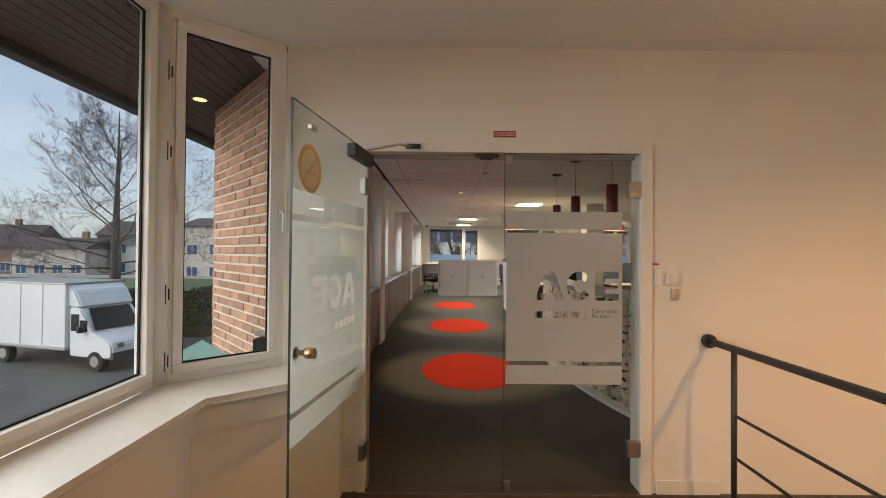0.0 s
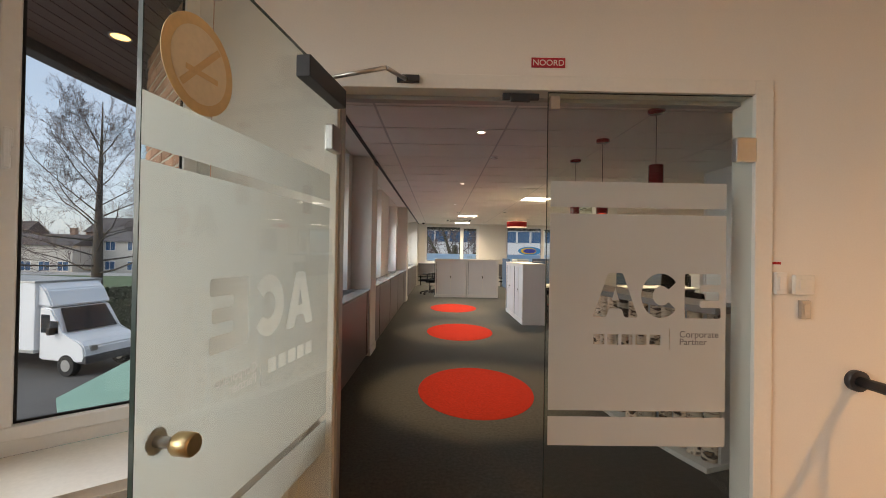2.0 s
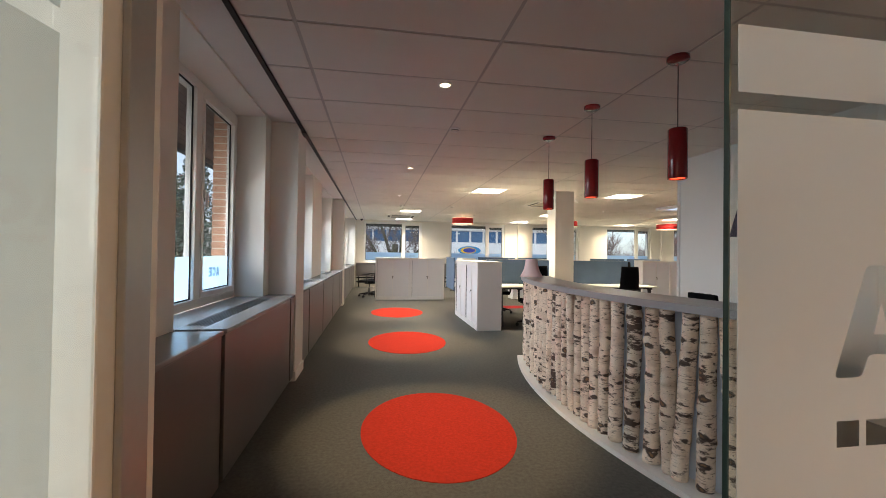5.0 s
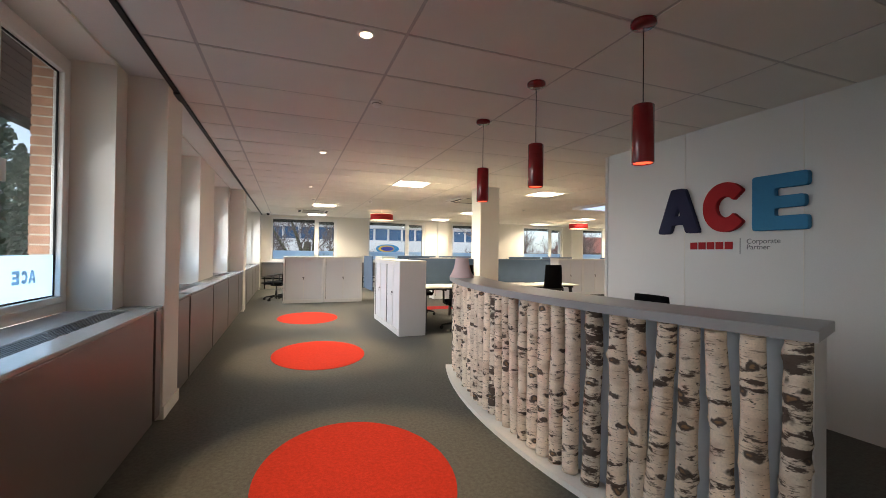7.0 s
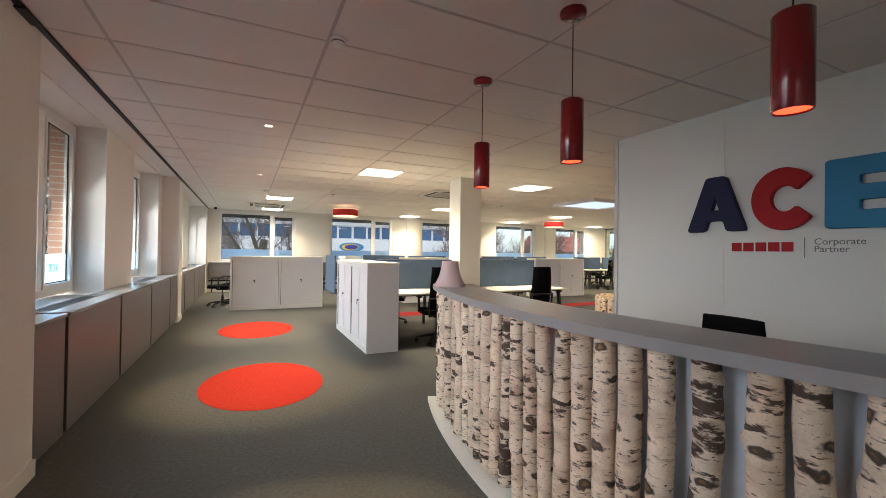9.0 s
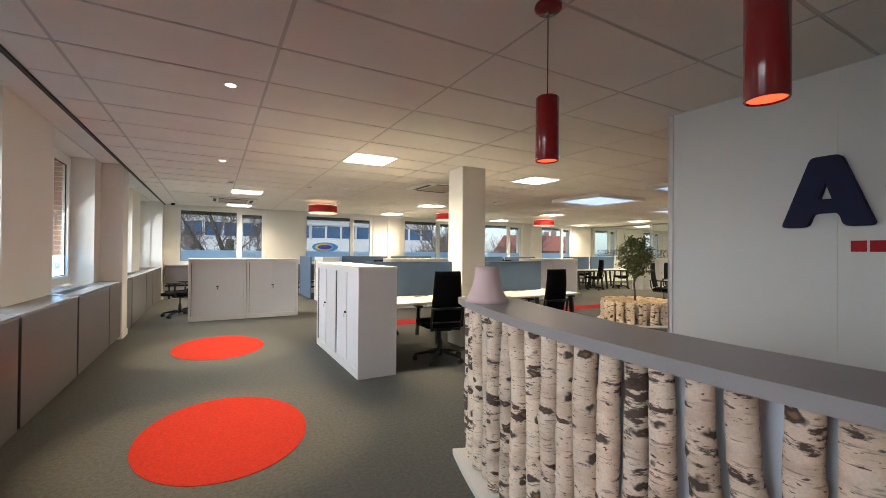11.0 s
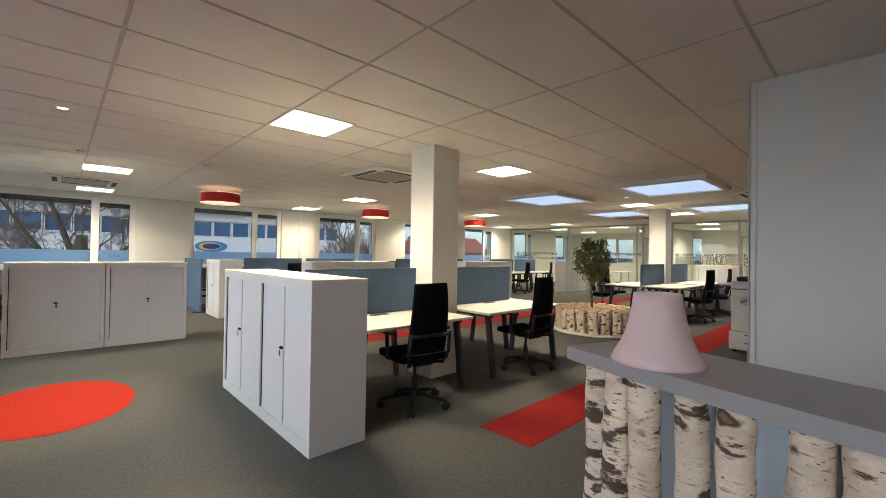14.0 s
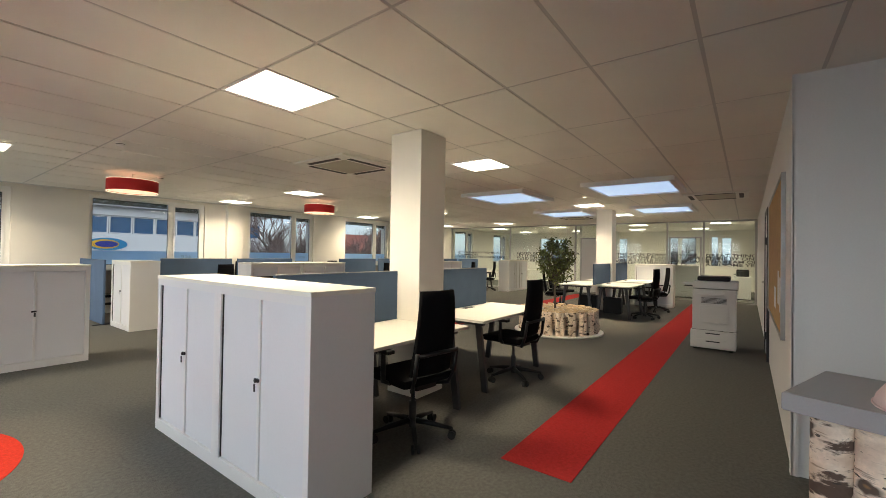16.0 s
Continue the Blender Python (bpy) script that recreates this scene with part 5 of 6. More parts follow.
def potted_tree(x, y, z, low, high, crown_r):
    """A bare stem that forks under an oval crown of many small blades in clumps."""
    t = thing("olive_tree", "small bushy olive tree growing from the planter", "tree", at=pose(x, y, z))
    r = random.Random(5)
    bm = bmnew()
    tube(bm, [(0, 0, -0.25), (0.012, 0.005, 0.12), (-0.008, 0.01, low * 0.7), (0.006, 0, low + 0.25)], [0.023, 0.019, 0.017, 0.012], 10)
    mid, half = (low + high) / 2, (high - low) / 2
    clumps = []
    while len(clumps) < 110:
        v = Vector((r.uniform(-1, 1), r.uniform(-1, 1), r.uniform(-1, 1)))
        if 0.25 < v.length < 1:
            swell = r.uniform(0.82, 1.06)
            wide = 1.0 if v.z < 0.1 else 1.0 - 0.18 * v.z
            clumps.append(Vector((v.x * crown_r * swell * wide, v.y * crown_r * swell * wide, mid + v.z * half * swell)))
    for c in clumps[:60]:
        z0 = min(low + 0.25, r.uniform(low - 0.10, low + 0.25))
        tube(bm, [(0, 0, z0), (c.x * 0.45, c.y * 0.45, (z0 + c.z) / 2 - 0.02), c], [0.008, 0.005, 0.002], 5)
    part("trunk", bm, BARK, t)
    verts, faces = [], []
    for c in clumps:
        out = (c - Vector((0, 0, mid - 0.1))).normalized()
        for k in range(22):
            p = c + Vector((r.gauss(0, 0.036), r.gauss(0, 0.036), r.gauss(0, 0.036)))
            d = (Vector((r.gauss(0, 1), r.gauss(0, 1), r.gauss(0, 1))) + out * 0.9).normalized()
            s = (d.orthogonal().normalized() + Vector((r.gauss(0, 0.5), r.gauss(0, 0.5), r.gauss(0, 0.5)))).cross(d).normalized()
            L, W = r.uniform(0.045, 0.075), r.uniform(0.010, 0.016)
            b = len(verts)
            verts += [p, p + d * L * 0.5 + s * W, p + d * L, p + d * L * 0.5 - s * W]
            faces.append((b, b + 1, b + 2, b + 3))
    me = bpy.data.meshes.new("crown")
    me.from_pydata([tuple(v) for v in verts], [], faces)
    me.materials.append(LEAF)
    c = new("crown", me)
    c.parent = t


potted_tree(PX - 0.1, PY + 0.02, 0.43, 0.44, 1.36, 0.33)

# ---- printer ----
pr = thing("printer", "large pale grey office copier standing on the floor", "printer", at=pose(7.86, 6.98, 0))
bm = bmnew()
box(bm, 0, 0.62, 0, 0.58, 0.03, 0.30, 0.012)
part("paper_drawer", bm, PRINTER, pr)
bm = bmnew()
box(bm, 0.03, 0.60, 0.0, 0.56, 0.302, 0.93, 0.015)
part("body", bm, PRINTER, pr)
bm = bmnew()
box(bm, -0.008, 0.03, 0.10, 0.46, 0.42, 0.68, 0.006)
part("side_door", bm, PRINTER, pr)
bm = bmnew()
box(bm, 0.02, 0.62, -0.02, 0.56, 0.935, 1.05, 0.02)
part("scanner", bm, PRINTER, pr)
bm = bmnew()
box(bm, 0.06, 0.55, 0.08, 0.50, 1.052, 1.12, 0.02)
part("document_feeder", bm, BLACK, pr, "black document feeder")
bm = bmnew()
box(bm, 0.05, 0.40, 0.55, 0.72, 0.98, 1.01, 0.006)
part("output_tray", bm, PRINTER, pr)
for z0, z1 in ((0.055, 0.165), (0.175, 0.285)):
    bm = bmnew()
    box(bm, -0.012, 0.0, 0.03, 0.55, z0, z1, 0.004)
    tray = part("drawer_front", bm, PRINTER, pr)
    bm = bmnew()
    box(bm, -0.016, -0.012, 0.20, 0.38, z1 - 0.035, z1 - 0.018, 0.002)
    part("grip", bm, STEELD, tray)
bm = bmnew()
box(bm, -0.09, 0.03, 0.14, 0.50, 0.845, 0.862, 0.004)
box(bm, -0.09, -0.078, 0.14, 0.50, 0.862, 0.885, 0.003)
part("side_tray", bm, PRINTER, pr, "grey side paper tray")
bm = bmnew()
box(bm, 0.10, 0.50, 0.561, 0.566, 0.55, 0.78, 0.004)
part("access_panel", bm, PRINTER, pr)
bm = bmnew()
box(bm, 0.10, 0.44, 0.56, 0.68, 0.955, 0.975, 0.005)
part("control_panel", bm, STEELD, pr, "dark control panel")
for k in range(5):
    bm = bmnew()
    box(bm, 0.026, 0.031, 0.12, 0.44, 0.715 + 0.018 * k, 0.723 + 0.018 * k)
    part("vent_slot", bm, STEELD, pr)
bm = bmnew()
box(bm, 0.028, 0.602, -0.002, 0.562, 0.300, 0.304)
box(bm, 0.022, 0.615, -0.016, 0.556, 0.930, 0.935)
part("shadow_joint", bm, RUBBER, pr)
for x in (0.06, 0.56):
    for y in (0.06, 0.52):
        bm = bmnew()
        lathe(bm, [(0.025, 0.0), (0.025, 0.03)], 12, centre=(x, y))
        part("foot", bm, RUBBER, pr)

# ---- pin board and door on the side wall ----
pb = thing("pin_board", "cork pin board in an aluminium frame with a few papers", "pin board", at=pose(4.66, SIDE, 0))
bm = bmnew()
box(bm, 0, 2.6, 0.0, 0.018, 0.78, 2.08)
part("cork", bm, CORK, pb)
bm = bmnew()
for q in ((-0.02, 2.62, 0.76, 0.78), (-0.02, 2.62, 2.08, 2.10), (-0.02, 0.0, 0.78, 2.08), (2.6, 2.62, 0.78, 2.08)):
    box(bm, q[0], q[1], 0.0, 0.03, q[2], q[3], 0.002)
part("frame", bm, ALU, pb)
for x, z, w, h in ((0.15, 0.95, 0.21, 0.297), (0.42, 1.0, 0.21, 0.30), (0.9, 0.92, 0.30, 0.21)):
    bm = bmnew()
    box(bm, x, x + w, 0.0185, 0.0195, z, z + h)
    part("paper_sheet", bm, PAPER, pb, "white pinned sheet")
d3 = tagged(thing("door_3", "closed white door in a dark steel frame", "door", at=pose(7.55, SIDE, 0)), kind="structure")
bm = bmnew()
for q in ((0, 0.06, 0, 2.12), (0.98, 1.04, 0, 2.12), (0.06, 0.98, 2.06, 2.12)):
    box(bm, q[0], q[1], 0, 0.03, q[2], q[3], 0.003)
part("frame", bm, STEELD, d3)
bm = bmnew()
box(bm, 0.065, 0.975, 0.0, 0.018, 0.01, 2.055, 0.002)
part("leaf", bm, WHITEL, d3)
for z in (0.35, 1.65):
    bm = bmnew()
    box(bm, 0.03, 0.09, 0.018, 0.05, z - 0.05, z + 0.05, 0.004)
    part("hinge", bm, STEELD, d3)
bm = bmnew()
tube(bm, [(0.90, 0.018, 1.05), (0.90, 0.06, 1.05), (0.78, 0.06, 1.05)], 0.010, 8)
part("door_handle", bm, CHROME, d3)


# ---- glass partition of the meeting rooms ----
gp = tagged(thing("glass_partition", "full-height glass partition with aluminium posts and dark lettering", "glass partition"), kind="structure")
posts = (SIDE + 0.03, 8.0, 9.05, 11.0, 12.2, 15.0, NORTH - 0.05)
for y in posts:
    bm = bmnew()
    box(bm, GLASSX - 0.03, GLASSX + 0.03, y - 0.03, y + 0.03, 0, H, 0.003)
    part("post", bm, ALU, gp)
bm = bmnew()
box(bm, GLASSX - 0.025, GLASSX + 0.025, SIDE, NORTH, H - 0.05, H, 0.002)
box(bm, GLASSX - 0.025, GLASSX + 0.025, SIDE, NORTH, 0.0, 0.05, 0.002)
part("rail", bm, ALU, gp)
for a, b in zip(posts, posts[1:]):
    bm = bmnew()
    box(bm, GLASSX - 0.005, GLASSX + 0.005, a + 0.03, b - 0.03, 0.05, H - 0.05)
    part("pane", bm, PARTG, gp).visible_shadow = False
for y, leafm in ((8.05, PARTG), (11.05, WHITEL)):
    bm = bmnew()
    for q in ((y, y + 0.05, 0.05, 2.1), (y + 0.9, y + 0.95, 0.05, 2.1), (y + 0.05, y + 0.9, 2.05, 2.1)):
        box(bm, GLASSX - 0.04, GLASSX - 0.006, q[0], q[1], q[2], q[3], 0.002)
    part("door_frame", bm, ALU, gp)
    if leafm is WHITEL:
        bm = bmnew()
        box(bm, GLASSX - 0.035, GLASSX - 0.007, y + 0.05, y + 0.9, 0.06, 2.05)
        part("door_leaf", bm, WHITEL, gp, "white door leaf")


def glass_words(text, y, z, h):
    m = Matrix.Translation((GLASSX - 0.0075, y, z)) @ Matrix(((0, 0, -1, 0), (-1, 0, 0, 0), (0, 1, 0, 0), (0, 0, 0, 1)))
    words("lettering", text, h, TEXTD, gp, m @ Matrix.Diagonal((1.7, 1, 1, 1)), "dark lettering on the glass", thick=0.0006, bold=0.002)


glass_words("GREAT THINGS I\nDONE BY ONE P\nBY A TEAM OF P\nAWESOME YEST", 7.95, 1.45, 0.085)
glass_words("IF THE PLAN DOESN'T WORK\nCHANGE THE PLAN BUT NEVER THE\nGOAL A LITTLE PROGRESS EACH DAY\nADDS UP TO BIG RESULTS", 10.9, 1.45, 0.085)
glass_words("GOOD, BETTER, BEST NEVER\nLET IT BEST\nYOUR GOOD IS BETTER\nYOUR BETTER IS BEST", 14.7, 1.45, 0.085)
glass_words("IF YOU WANT TO BE A\nCHAMPION\nYOU NEED TO LOOK LIKE", 17.7, 1.45, 0.085)
bm = bmnew()
box(bm, GLASSX + 0.03, EAST, 11.95, 12.05, 0, H)
structure("wall_meeting_rooms", bm, PAINT, "white wall between the meeting rooms", "wall")
fc = thing("filing_cabinet", "low white filing cabinet behind the glass", "cabinet", at=pose(17.2, 8.2, 0))
bm = bmnew()
box(bm, 0, 0.5, 0, 0.9, 0.02, 1.15, 0.008)
part("body", bm, WHITEL, fc)
for k in range(4):
    bm = bmnew()
    box(bm, -0.012, 0.0, 0.02, 0.88, 0.05 + 0.275 * k, 0.31 + 0.275 * k, 0.004)
    dr = part("drawer", bm, WHITEL, fc)
    bm = bmnew()
    box(bm, -0.024, -0.012, 0.36, 0.54, 0.20 + 0.275 * k, 0.22 + 0.275 * k, 0.003)
    part("handle", bm, CHROME, dr)

# small fittings
cm = thing("ceiling_camera", "small dark dome camera at the ceiling corner", "camera", at=pose(-0.62, 17.5, H))
bm = bmnew()
lathe(bm, [(0.05, 0.0), (0.05, -0.02), (0.045, -0.045), (0.02, -0.065), (0.004, -0.068)], 20)
part("dome", bm, BLACK, cm)
for x, y in ((10.95, 9.3), (11.2, 9.95)):
    pc = thing("desktop_computer", "black desktop computer standing under the desk", "computer", "computers under the desks", pose(x, y, 0))
    bm = bmnew()
    box(bm, 0, 0.19, 0, 0.42, 0.012, 0.40, 0.008)
    part("case", bm, BLACK, pc)
    bm = bmnew()
    box(bm, 0.02, 0.17, -0.006, 0.0, 0.05, 0.37, 0.004)
    part("front_grille", bm, STEELD, pc)
    for q in (0.03, 0.37):
        bm = bmnew()
        box(bm, 0.02, 0.17, q, q + 0.03, 0.0, 0.012)
        part("foot", bm, RUBBER, pc)
rad = thing("meeting_table", "white meeting table behind the glass", "table", at=pose(18.0, 13.5, 0))
bm = bmnew()
box(bm, 0, 1.0, 0, 2.4, 0.715, 0.745, 0.004)
part("table_top", bm, DESKW, rad)
for x in (0.08, 0.88):
    for y in (0.1, 2.22):
        bm = bmnew()
        box(bm, x, x + 0.05, y, y + 0.05, 0.0, 0.715, 0.003)
        part("leg", bm, ALU, rad)
dr = thing("printer_table", "low white cabinet with a black printer behind the glass", "cabinet", at=pose(17.6, 6.75, 0))
bm = bmnew()
box(bm, 0, 1.2, 0, 0.5, 0.03, 0.78, 0.006)
part("body", bm, WHITEL, dr)
bm = bmnew()
box(bm, 0.02, 1.18, 0.02, 0.48, 0.0, 0.03)
part("plinth", bm, BLACK, dr)
dp = thing("desktop_printer", "black desktop printer on the low cabinet", "printer", at=pose(17.75, 6.80, 0.782))
bm = bmnew()
box(bm, 0, 0.42, 0, 0.36, 0, 0.24, 0.02)
part("body", bm, BLACK, dp)
bm = bmnew()
box(bm, 0.04, 0.38, 0.36, 0.44, 0.05, 0.07, 0.006)
part("tray", bm, STEELD, dp)


# ---- daylight through the west window bays and the landing's bay ----
for a, b in BAYS:
    daylight = area_lamp("window_daylight", -1.52, (a + b) / 2, 1.75, 1.6, b - a - 0.1, 9.0 if a < 5 else 18.0 if a < 8 else 25.0, (0.85, 0.92, 1.0))
    daylight.matrix_world = pose(-1.52, (a + b) / 2, 1.75, 0, -54, 0)
    daylight.data.spread = radians(105)
daylight = area_lamp("window_daylight", -1.50, 0.2, 1.75, 1.8, 3.0, 16.0, (0.86, 0.92, 1.0))
daylight.matrix_world = pose(-1.50, 0.2, 1.75, 0, -62, 0)
daylight.data.spread = radians(120)
# ---- outdoors ----
G = -2.8
bm = bmnew()
v = [bm.verts.new(p) for p in ((-900, -900, G), (900, -900, G), (900, 900, G), (-900, 900, G))]
bm.faces.new(v)
structure("ground", bm, ASPHALT, "grey yard paving round the building", "ground")
bm = bmnew()
box(bm, -120, -9, 22.2, 44.0, G, G + 1.25)
structure("lawn", bm, GRASS, "raised strip of lawn beyond the yard", "ground")
bm = bmnew()
box(bm, -120, -9, 44.0, 50.0, G, G + 1.2)
structure("road", bm, surf("pale_road", (0.30, 0.29, 0.28), 0.9, var=0.15), "pale street beyond the lawn", "road")

# brown boarded soffit with its gutter
sf = tagged(thing("soffit", "brown boarded roof overhang with a dark gutter", "soffit"), kind="structure")
bm = bmnew()
box(bm, 0.004, 0.096, -3.0, 18.6, 2.77, 2.79, 0.004)
me = to_mesh("soffit_board", bm, SOFFIT)
for k in range(12):
    same("soffit_board", me, sf, pose(-2.6 + 0.1 * k, 0, 0))
bm = bmnew()
box(bm, 0.004, 0.096, 1.9, 3.35, 2.77, 2.79, 0.004)
me = to_mesh("soffit_board", bm, SOFFIT)
for k in range(12, 18):
    same("soffit_board", me, sf, pose(-2.6 + 0.1 * k, 0, 0))
bm = bmnew()
box(bm, -2.62, -1.36, -3.0, 18.6, 2.792, 2.83)
part("backing", bm, GUTTER, sf)
bm = bmnew()
box(bm, -2.72, -2.60, -3.0, 18.6, 2.70, 2.84, 0.01)
part("gutter", bm, GUTTER, sf, "dark gutter")
for y in (1.0, 3.17, 5.2):
    t = thing("soffit_spot", "small orange-lit spot in the boarded soffit", "outdoor lamp", "soffit spots", pose(-2.0, y, 2.77))
    bm = bmnew()
    lathe(bm, [(0.05, -0.006), (0.05, -0.001)], 20)
    part("lens", bm, ORANGE, t)
    bm = bmnew()
    lathe(bm, [(0.052, -0.009), (0.062, -0.009), (0.062, 0.0), (0.052, 0.0)], 24, closed=True)
    part("ring", bm, CHROME, t)

# angled brick pier
BA, BB = Vector((-2.04, 3.47)), Vector((-0.93, 2.31))
blen = (BB - BA).length
bang = math.degrees(math.atan2(BB.y - BA.y, BB.x - BA.x))
pier = tagged(thing("brick_wall", "angled red brick outer wall with pale mortar joints", "wall", at=pose(BA.x, BA.y, 0, 0, 0, bang)), kind="structure")
bm = bmnew()
box(bm, 0.004, blen, 0.007, 0.13, G, 2.76)
part("mortar", bm, MORTAR, pier)
bm = bmnew()
box(bm, 0, 0.20, 0.0, 0.10, 0, 0.055, 0.004)
BRICK_ME = to_mesh("brick", bm, BRICKM)
bm = bmnew()
box(bm, 0, 0.095, 0.0, 0.10, 0, 0.055, 0.004)
HALF_ME = to_mesh("brick", bm, BRICKM)
rb = random.Random(2)
for r in range(38):
    z = 0.0 + r * 0.073
    x = 0.0
    first = True
    while x < blen - 0.06:
        half = first and r % 2
        w = 0.107 if half else 0.212
        if x + w > blen + 0.02:
            half, w = True, 0.107
        same("brick", HALF_ME if half else BRICK_ME, pier, pose(x, rb.uniform(-0.003, 0.003), z))
        x += w
        first = False
# outer brick piers beside the office windows
for k, (a, b) in enumerate(BAYS):
    t = tagged(thing("outer_reveal", "red brick reveal outside the office window", "wall"), kind="structure")
    for y0, y1 in ((a - 0.30, a + 0.02), (b - 0.02, b + 0.30)):
        bm = bmnew()
        box(bm, -1.600, -1.478, y0 + 0.004, y1 - 0.004, 0.5, 2.76)
        part("mortar_core", bm, MORTAR, t)
        bm = bmnew()
        for r in range(33):
            z = 0.55 + r * 0.067
            box(bm, -1.605, -1.474, y0, y1, z, z + 0.055)
        tagged(part("brick_courses", bm, BRICKM, t), kind="stuff")
canopy = thing("green_awning", "narrow green sheet flashing sloping from the brick wall", "flashing", at=pose(BA.x, BA.y, 0, 0, 0, bang))
bm = bmnew()
a = [bm.verts.new(p) for p in ((-0.3, -0.42, 0.40), (0.95, -0.42, 0.40), (0.95, -0.004, 0.60), (-0.3, -0.004, 0.60))]
b = [bm.verts.new((v.co.x, v.co.y, v.co.z + 0.02)) for v in a]
bm.faces.new(a[::-1]), bm.faces.new(b)
for k in range(4):
    bm.faces.new((a[k], a[(k + 1) % 4], b[(k + 1) % 4], b[k]))
part("sheet", bm, surf("green_sheet", (0.16, 0.32, 0.26), 0.5), canopy)


def van(at):
    """A box van; its nose towards +x."""
    t = thing("box_van", "white box van with a tall cargo body in the yard", "van", at=at)
    bm = bmnew()
    box(bm, -4.6, 0.0, -1.05, 1.05, 0.75, 3.0, 0.04)
    part("cargo_box", bm, VAN, t)
    for x in (-3.4, -2.2, -1.1):
        bm = bmnew()
        box(bm, x, x + 0.03, -1.062, -1.048, 0.8, 2.95)
        part("seam", bm, ALU, t)
    bm = bmnew()
    box(bm, -4.7, 0.02, -1.07, 1.07, 0.66, 0.76, 0.01)
    box(bm, -4.7, 0.02, -1.07, 1.07, 2.97, 3.04, 0.01)
    part("frame_rail", bm, ALU, t)
    bm = bmnew()
    prof = [(0.05, 0.45), (1.95, 0.45), (2.02, 0.62), (1.98, 0.95), (1.80, 1.12), (1.05, 1.32), (0.55, 2.15), (0.05, 2.22)]
    a = [bm.verts.new((x, -0.95, z)) for x, z in prof]
    b = [bm.verts.new((x, 0.95, z)) for x, z in prof]
    bm.faces.new(a), bm.faces.new(b[::-1])
    for k in range(len(prof)):
        bm.faces.new((a[k], b[k], b[(k + 1) % len(prof)], a[(k + 1) % len(prof)]))
    bmesh.ops.bevel(bm, geom=bm.edges[:], offset=0.05, segments=2, affect="EDGES")
    part("cab", bm, VAN, t)
    bm = bmnew()
    prof = [(-0.05, 2.2), (0.62, 2.2), (0.30, 2.75), (-0.05, 3.0)]
    a = [bm.verts.new((x, -0.95, z)) for x, z in prof]
    b = [bm.verts.new((x, 0.95, z)) for x, z in prof]
    bm.faces.new(a), bm.faces.new(b[::-1])
    for k in range(4):
        bm.faces.new((a[k], b[k], b[(k + 1) % 4], a[(k + 1) % 4]))
    bmesh.ops.bevel(bm, geom=bm.edges[:], offset=0.05, segments=2, affect="EDGES")
    part("wind_deflector", bm, VAN, t)
    bm = bmnew()
    q = [bm.verts.new(p) for p in ((1.06, -0.82, 1.37), (1.06, 0.82, 1.37), (0.60, 0.72, 2.12), (0.60, -0.72, 2.12))]
    bm.faces.new(q)
    for v in bm.verts:
        v.co += Vector((0.035, 0, 0.02))
    bmesh.ops.solidify(bm, geom=bm.faces[:], thickness=0.01)
    part("windscreen", bm, DGLASS, t)
    bm = bmnew()
    for x0, x1 in ((0.15, 0.52), (0.55, 0.90)):
        box(bm, x0, x1, -0.962, -0.945, 1.35, 1.95 if x0 < 0.3 else 1.75, 0.006)
    part("side_window", bm, DGLASS, t)
    bm = bmnew()
    box(bm, 0.68, 0.82, -1.16, -0.97, 1.32, 1.55, 0.03)
    part("wing_mirror", bm, BLACK, t)
    bm = bmnew()
    box(bm, 1.70, 2.06, -0.93, 0.93, 0.42, 0.68, 0.04)
    part("bumper", bm, surf("grey_bumper", (0.07, 0.07, 0.075), 0.6), t)
    for y in (-0.75, 0.60):
        bm = bmnew()
        box(bm, 1.86, 2.03, y, y + 0.22, 0.82, 1.0, 0.03)
        part("headlight", bm, CHROME, t)
    for x in (1.28, -3.2):
        for y in (-0.86, 0.86):
            bm = bmnew()
            tube(bm, [(x, y - 0.12, 0.34), (x, y + 0.12, 0.34)], 0.34, 24)
            wheel = part("wheel", bm, TYRE, t)
            bm = bmnew()
            tube(bm, [(x, y - 0.13, 0.34), (x, y + 0.13, 0.34)], 0.19, 18)
            part("rim", bm, ALU, wheel)
    return t


van(pose(-13.0, 15.3, G, 0, 0, -14))


def car(at, paint, label):
    t = thing("parked_car", label, "car", at=at)
    bm = bmnew()
    prof = [(-2.0, 0.35), (2.0, 0.35), (2.05, 0.7), (1.1, 0.9), (0.5, 1.4), (-1.1, 1.42), (-1.7, 0.95), (-2.05, 0.9)]
    a = [bm.verts.new((x, -0.8, z)) for x, z in prof]
    b = [bm.verts.new((x, 0.8, z)) for x, z in prof]
    bm.faces.new(a), bm.faces.new(b[::-1])
    for k in range(len(prof)):
        bm.faces.new((a[k], b[k], b[(k + 1) % len(prof)], a[(k + 1) % len(prof)]))
    bmesh.ops.bevel(bm, geom=bm.edges[:], offset=0.09, segments=2, affect="EDGES")
    part("body", bm, paint, t)
    bm = bmnew()
    box(bm, -1.2, 0.55, -0.812, 0.812, 0.95, 1.32, 0.02)
    part("side_window", bm, DGLASS, t)
    for x in (1.25, -1.25):
        for y in (-0.72, 0.72):
            bm = bmnew()
            tube(bm, [(x, y - 0.1, 0.31), (x, y + 0.1, 0.31)], 0.31, 20)
            part("wheel", bm, TYRE, t)


car(pose(-6.0, 2.5, G, 0, 0, 80), surf("silver_car_paint", (0.6, 0.63, 0.66), 0.3, coat=0.5), "silver car parked below the window")
car(pose(-34, 31, G, 0, 0, 10), VAN, "white car on the street")


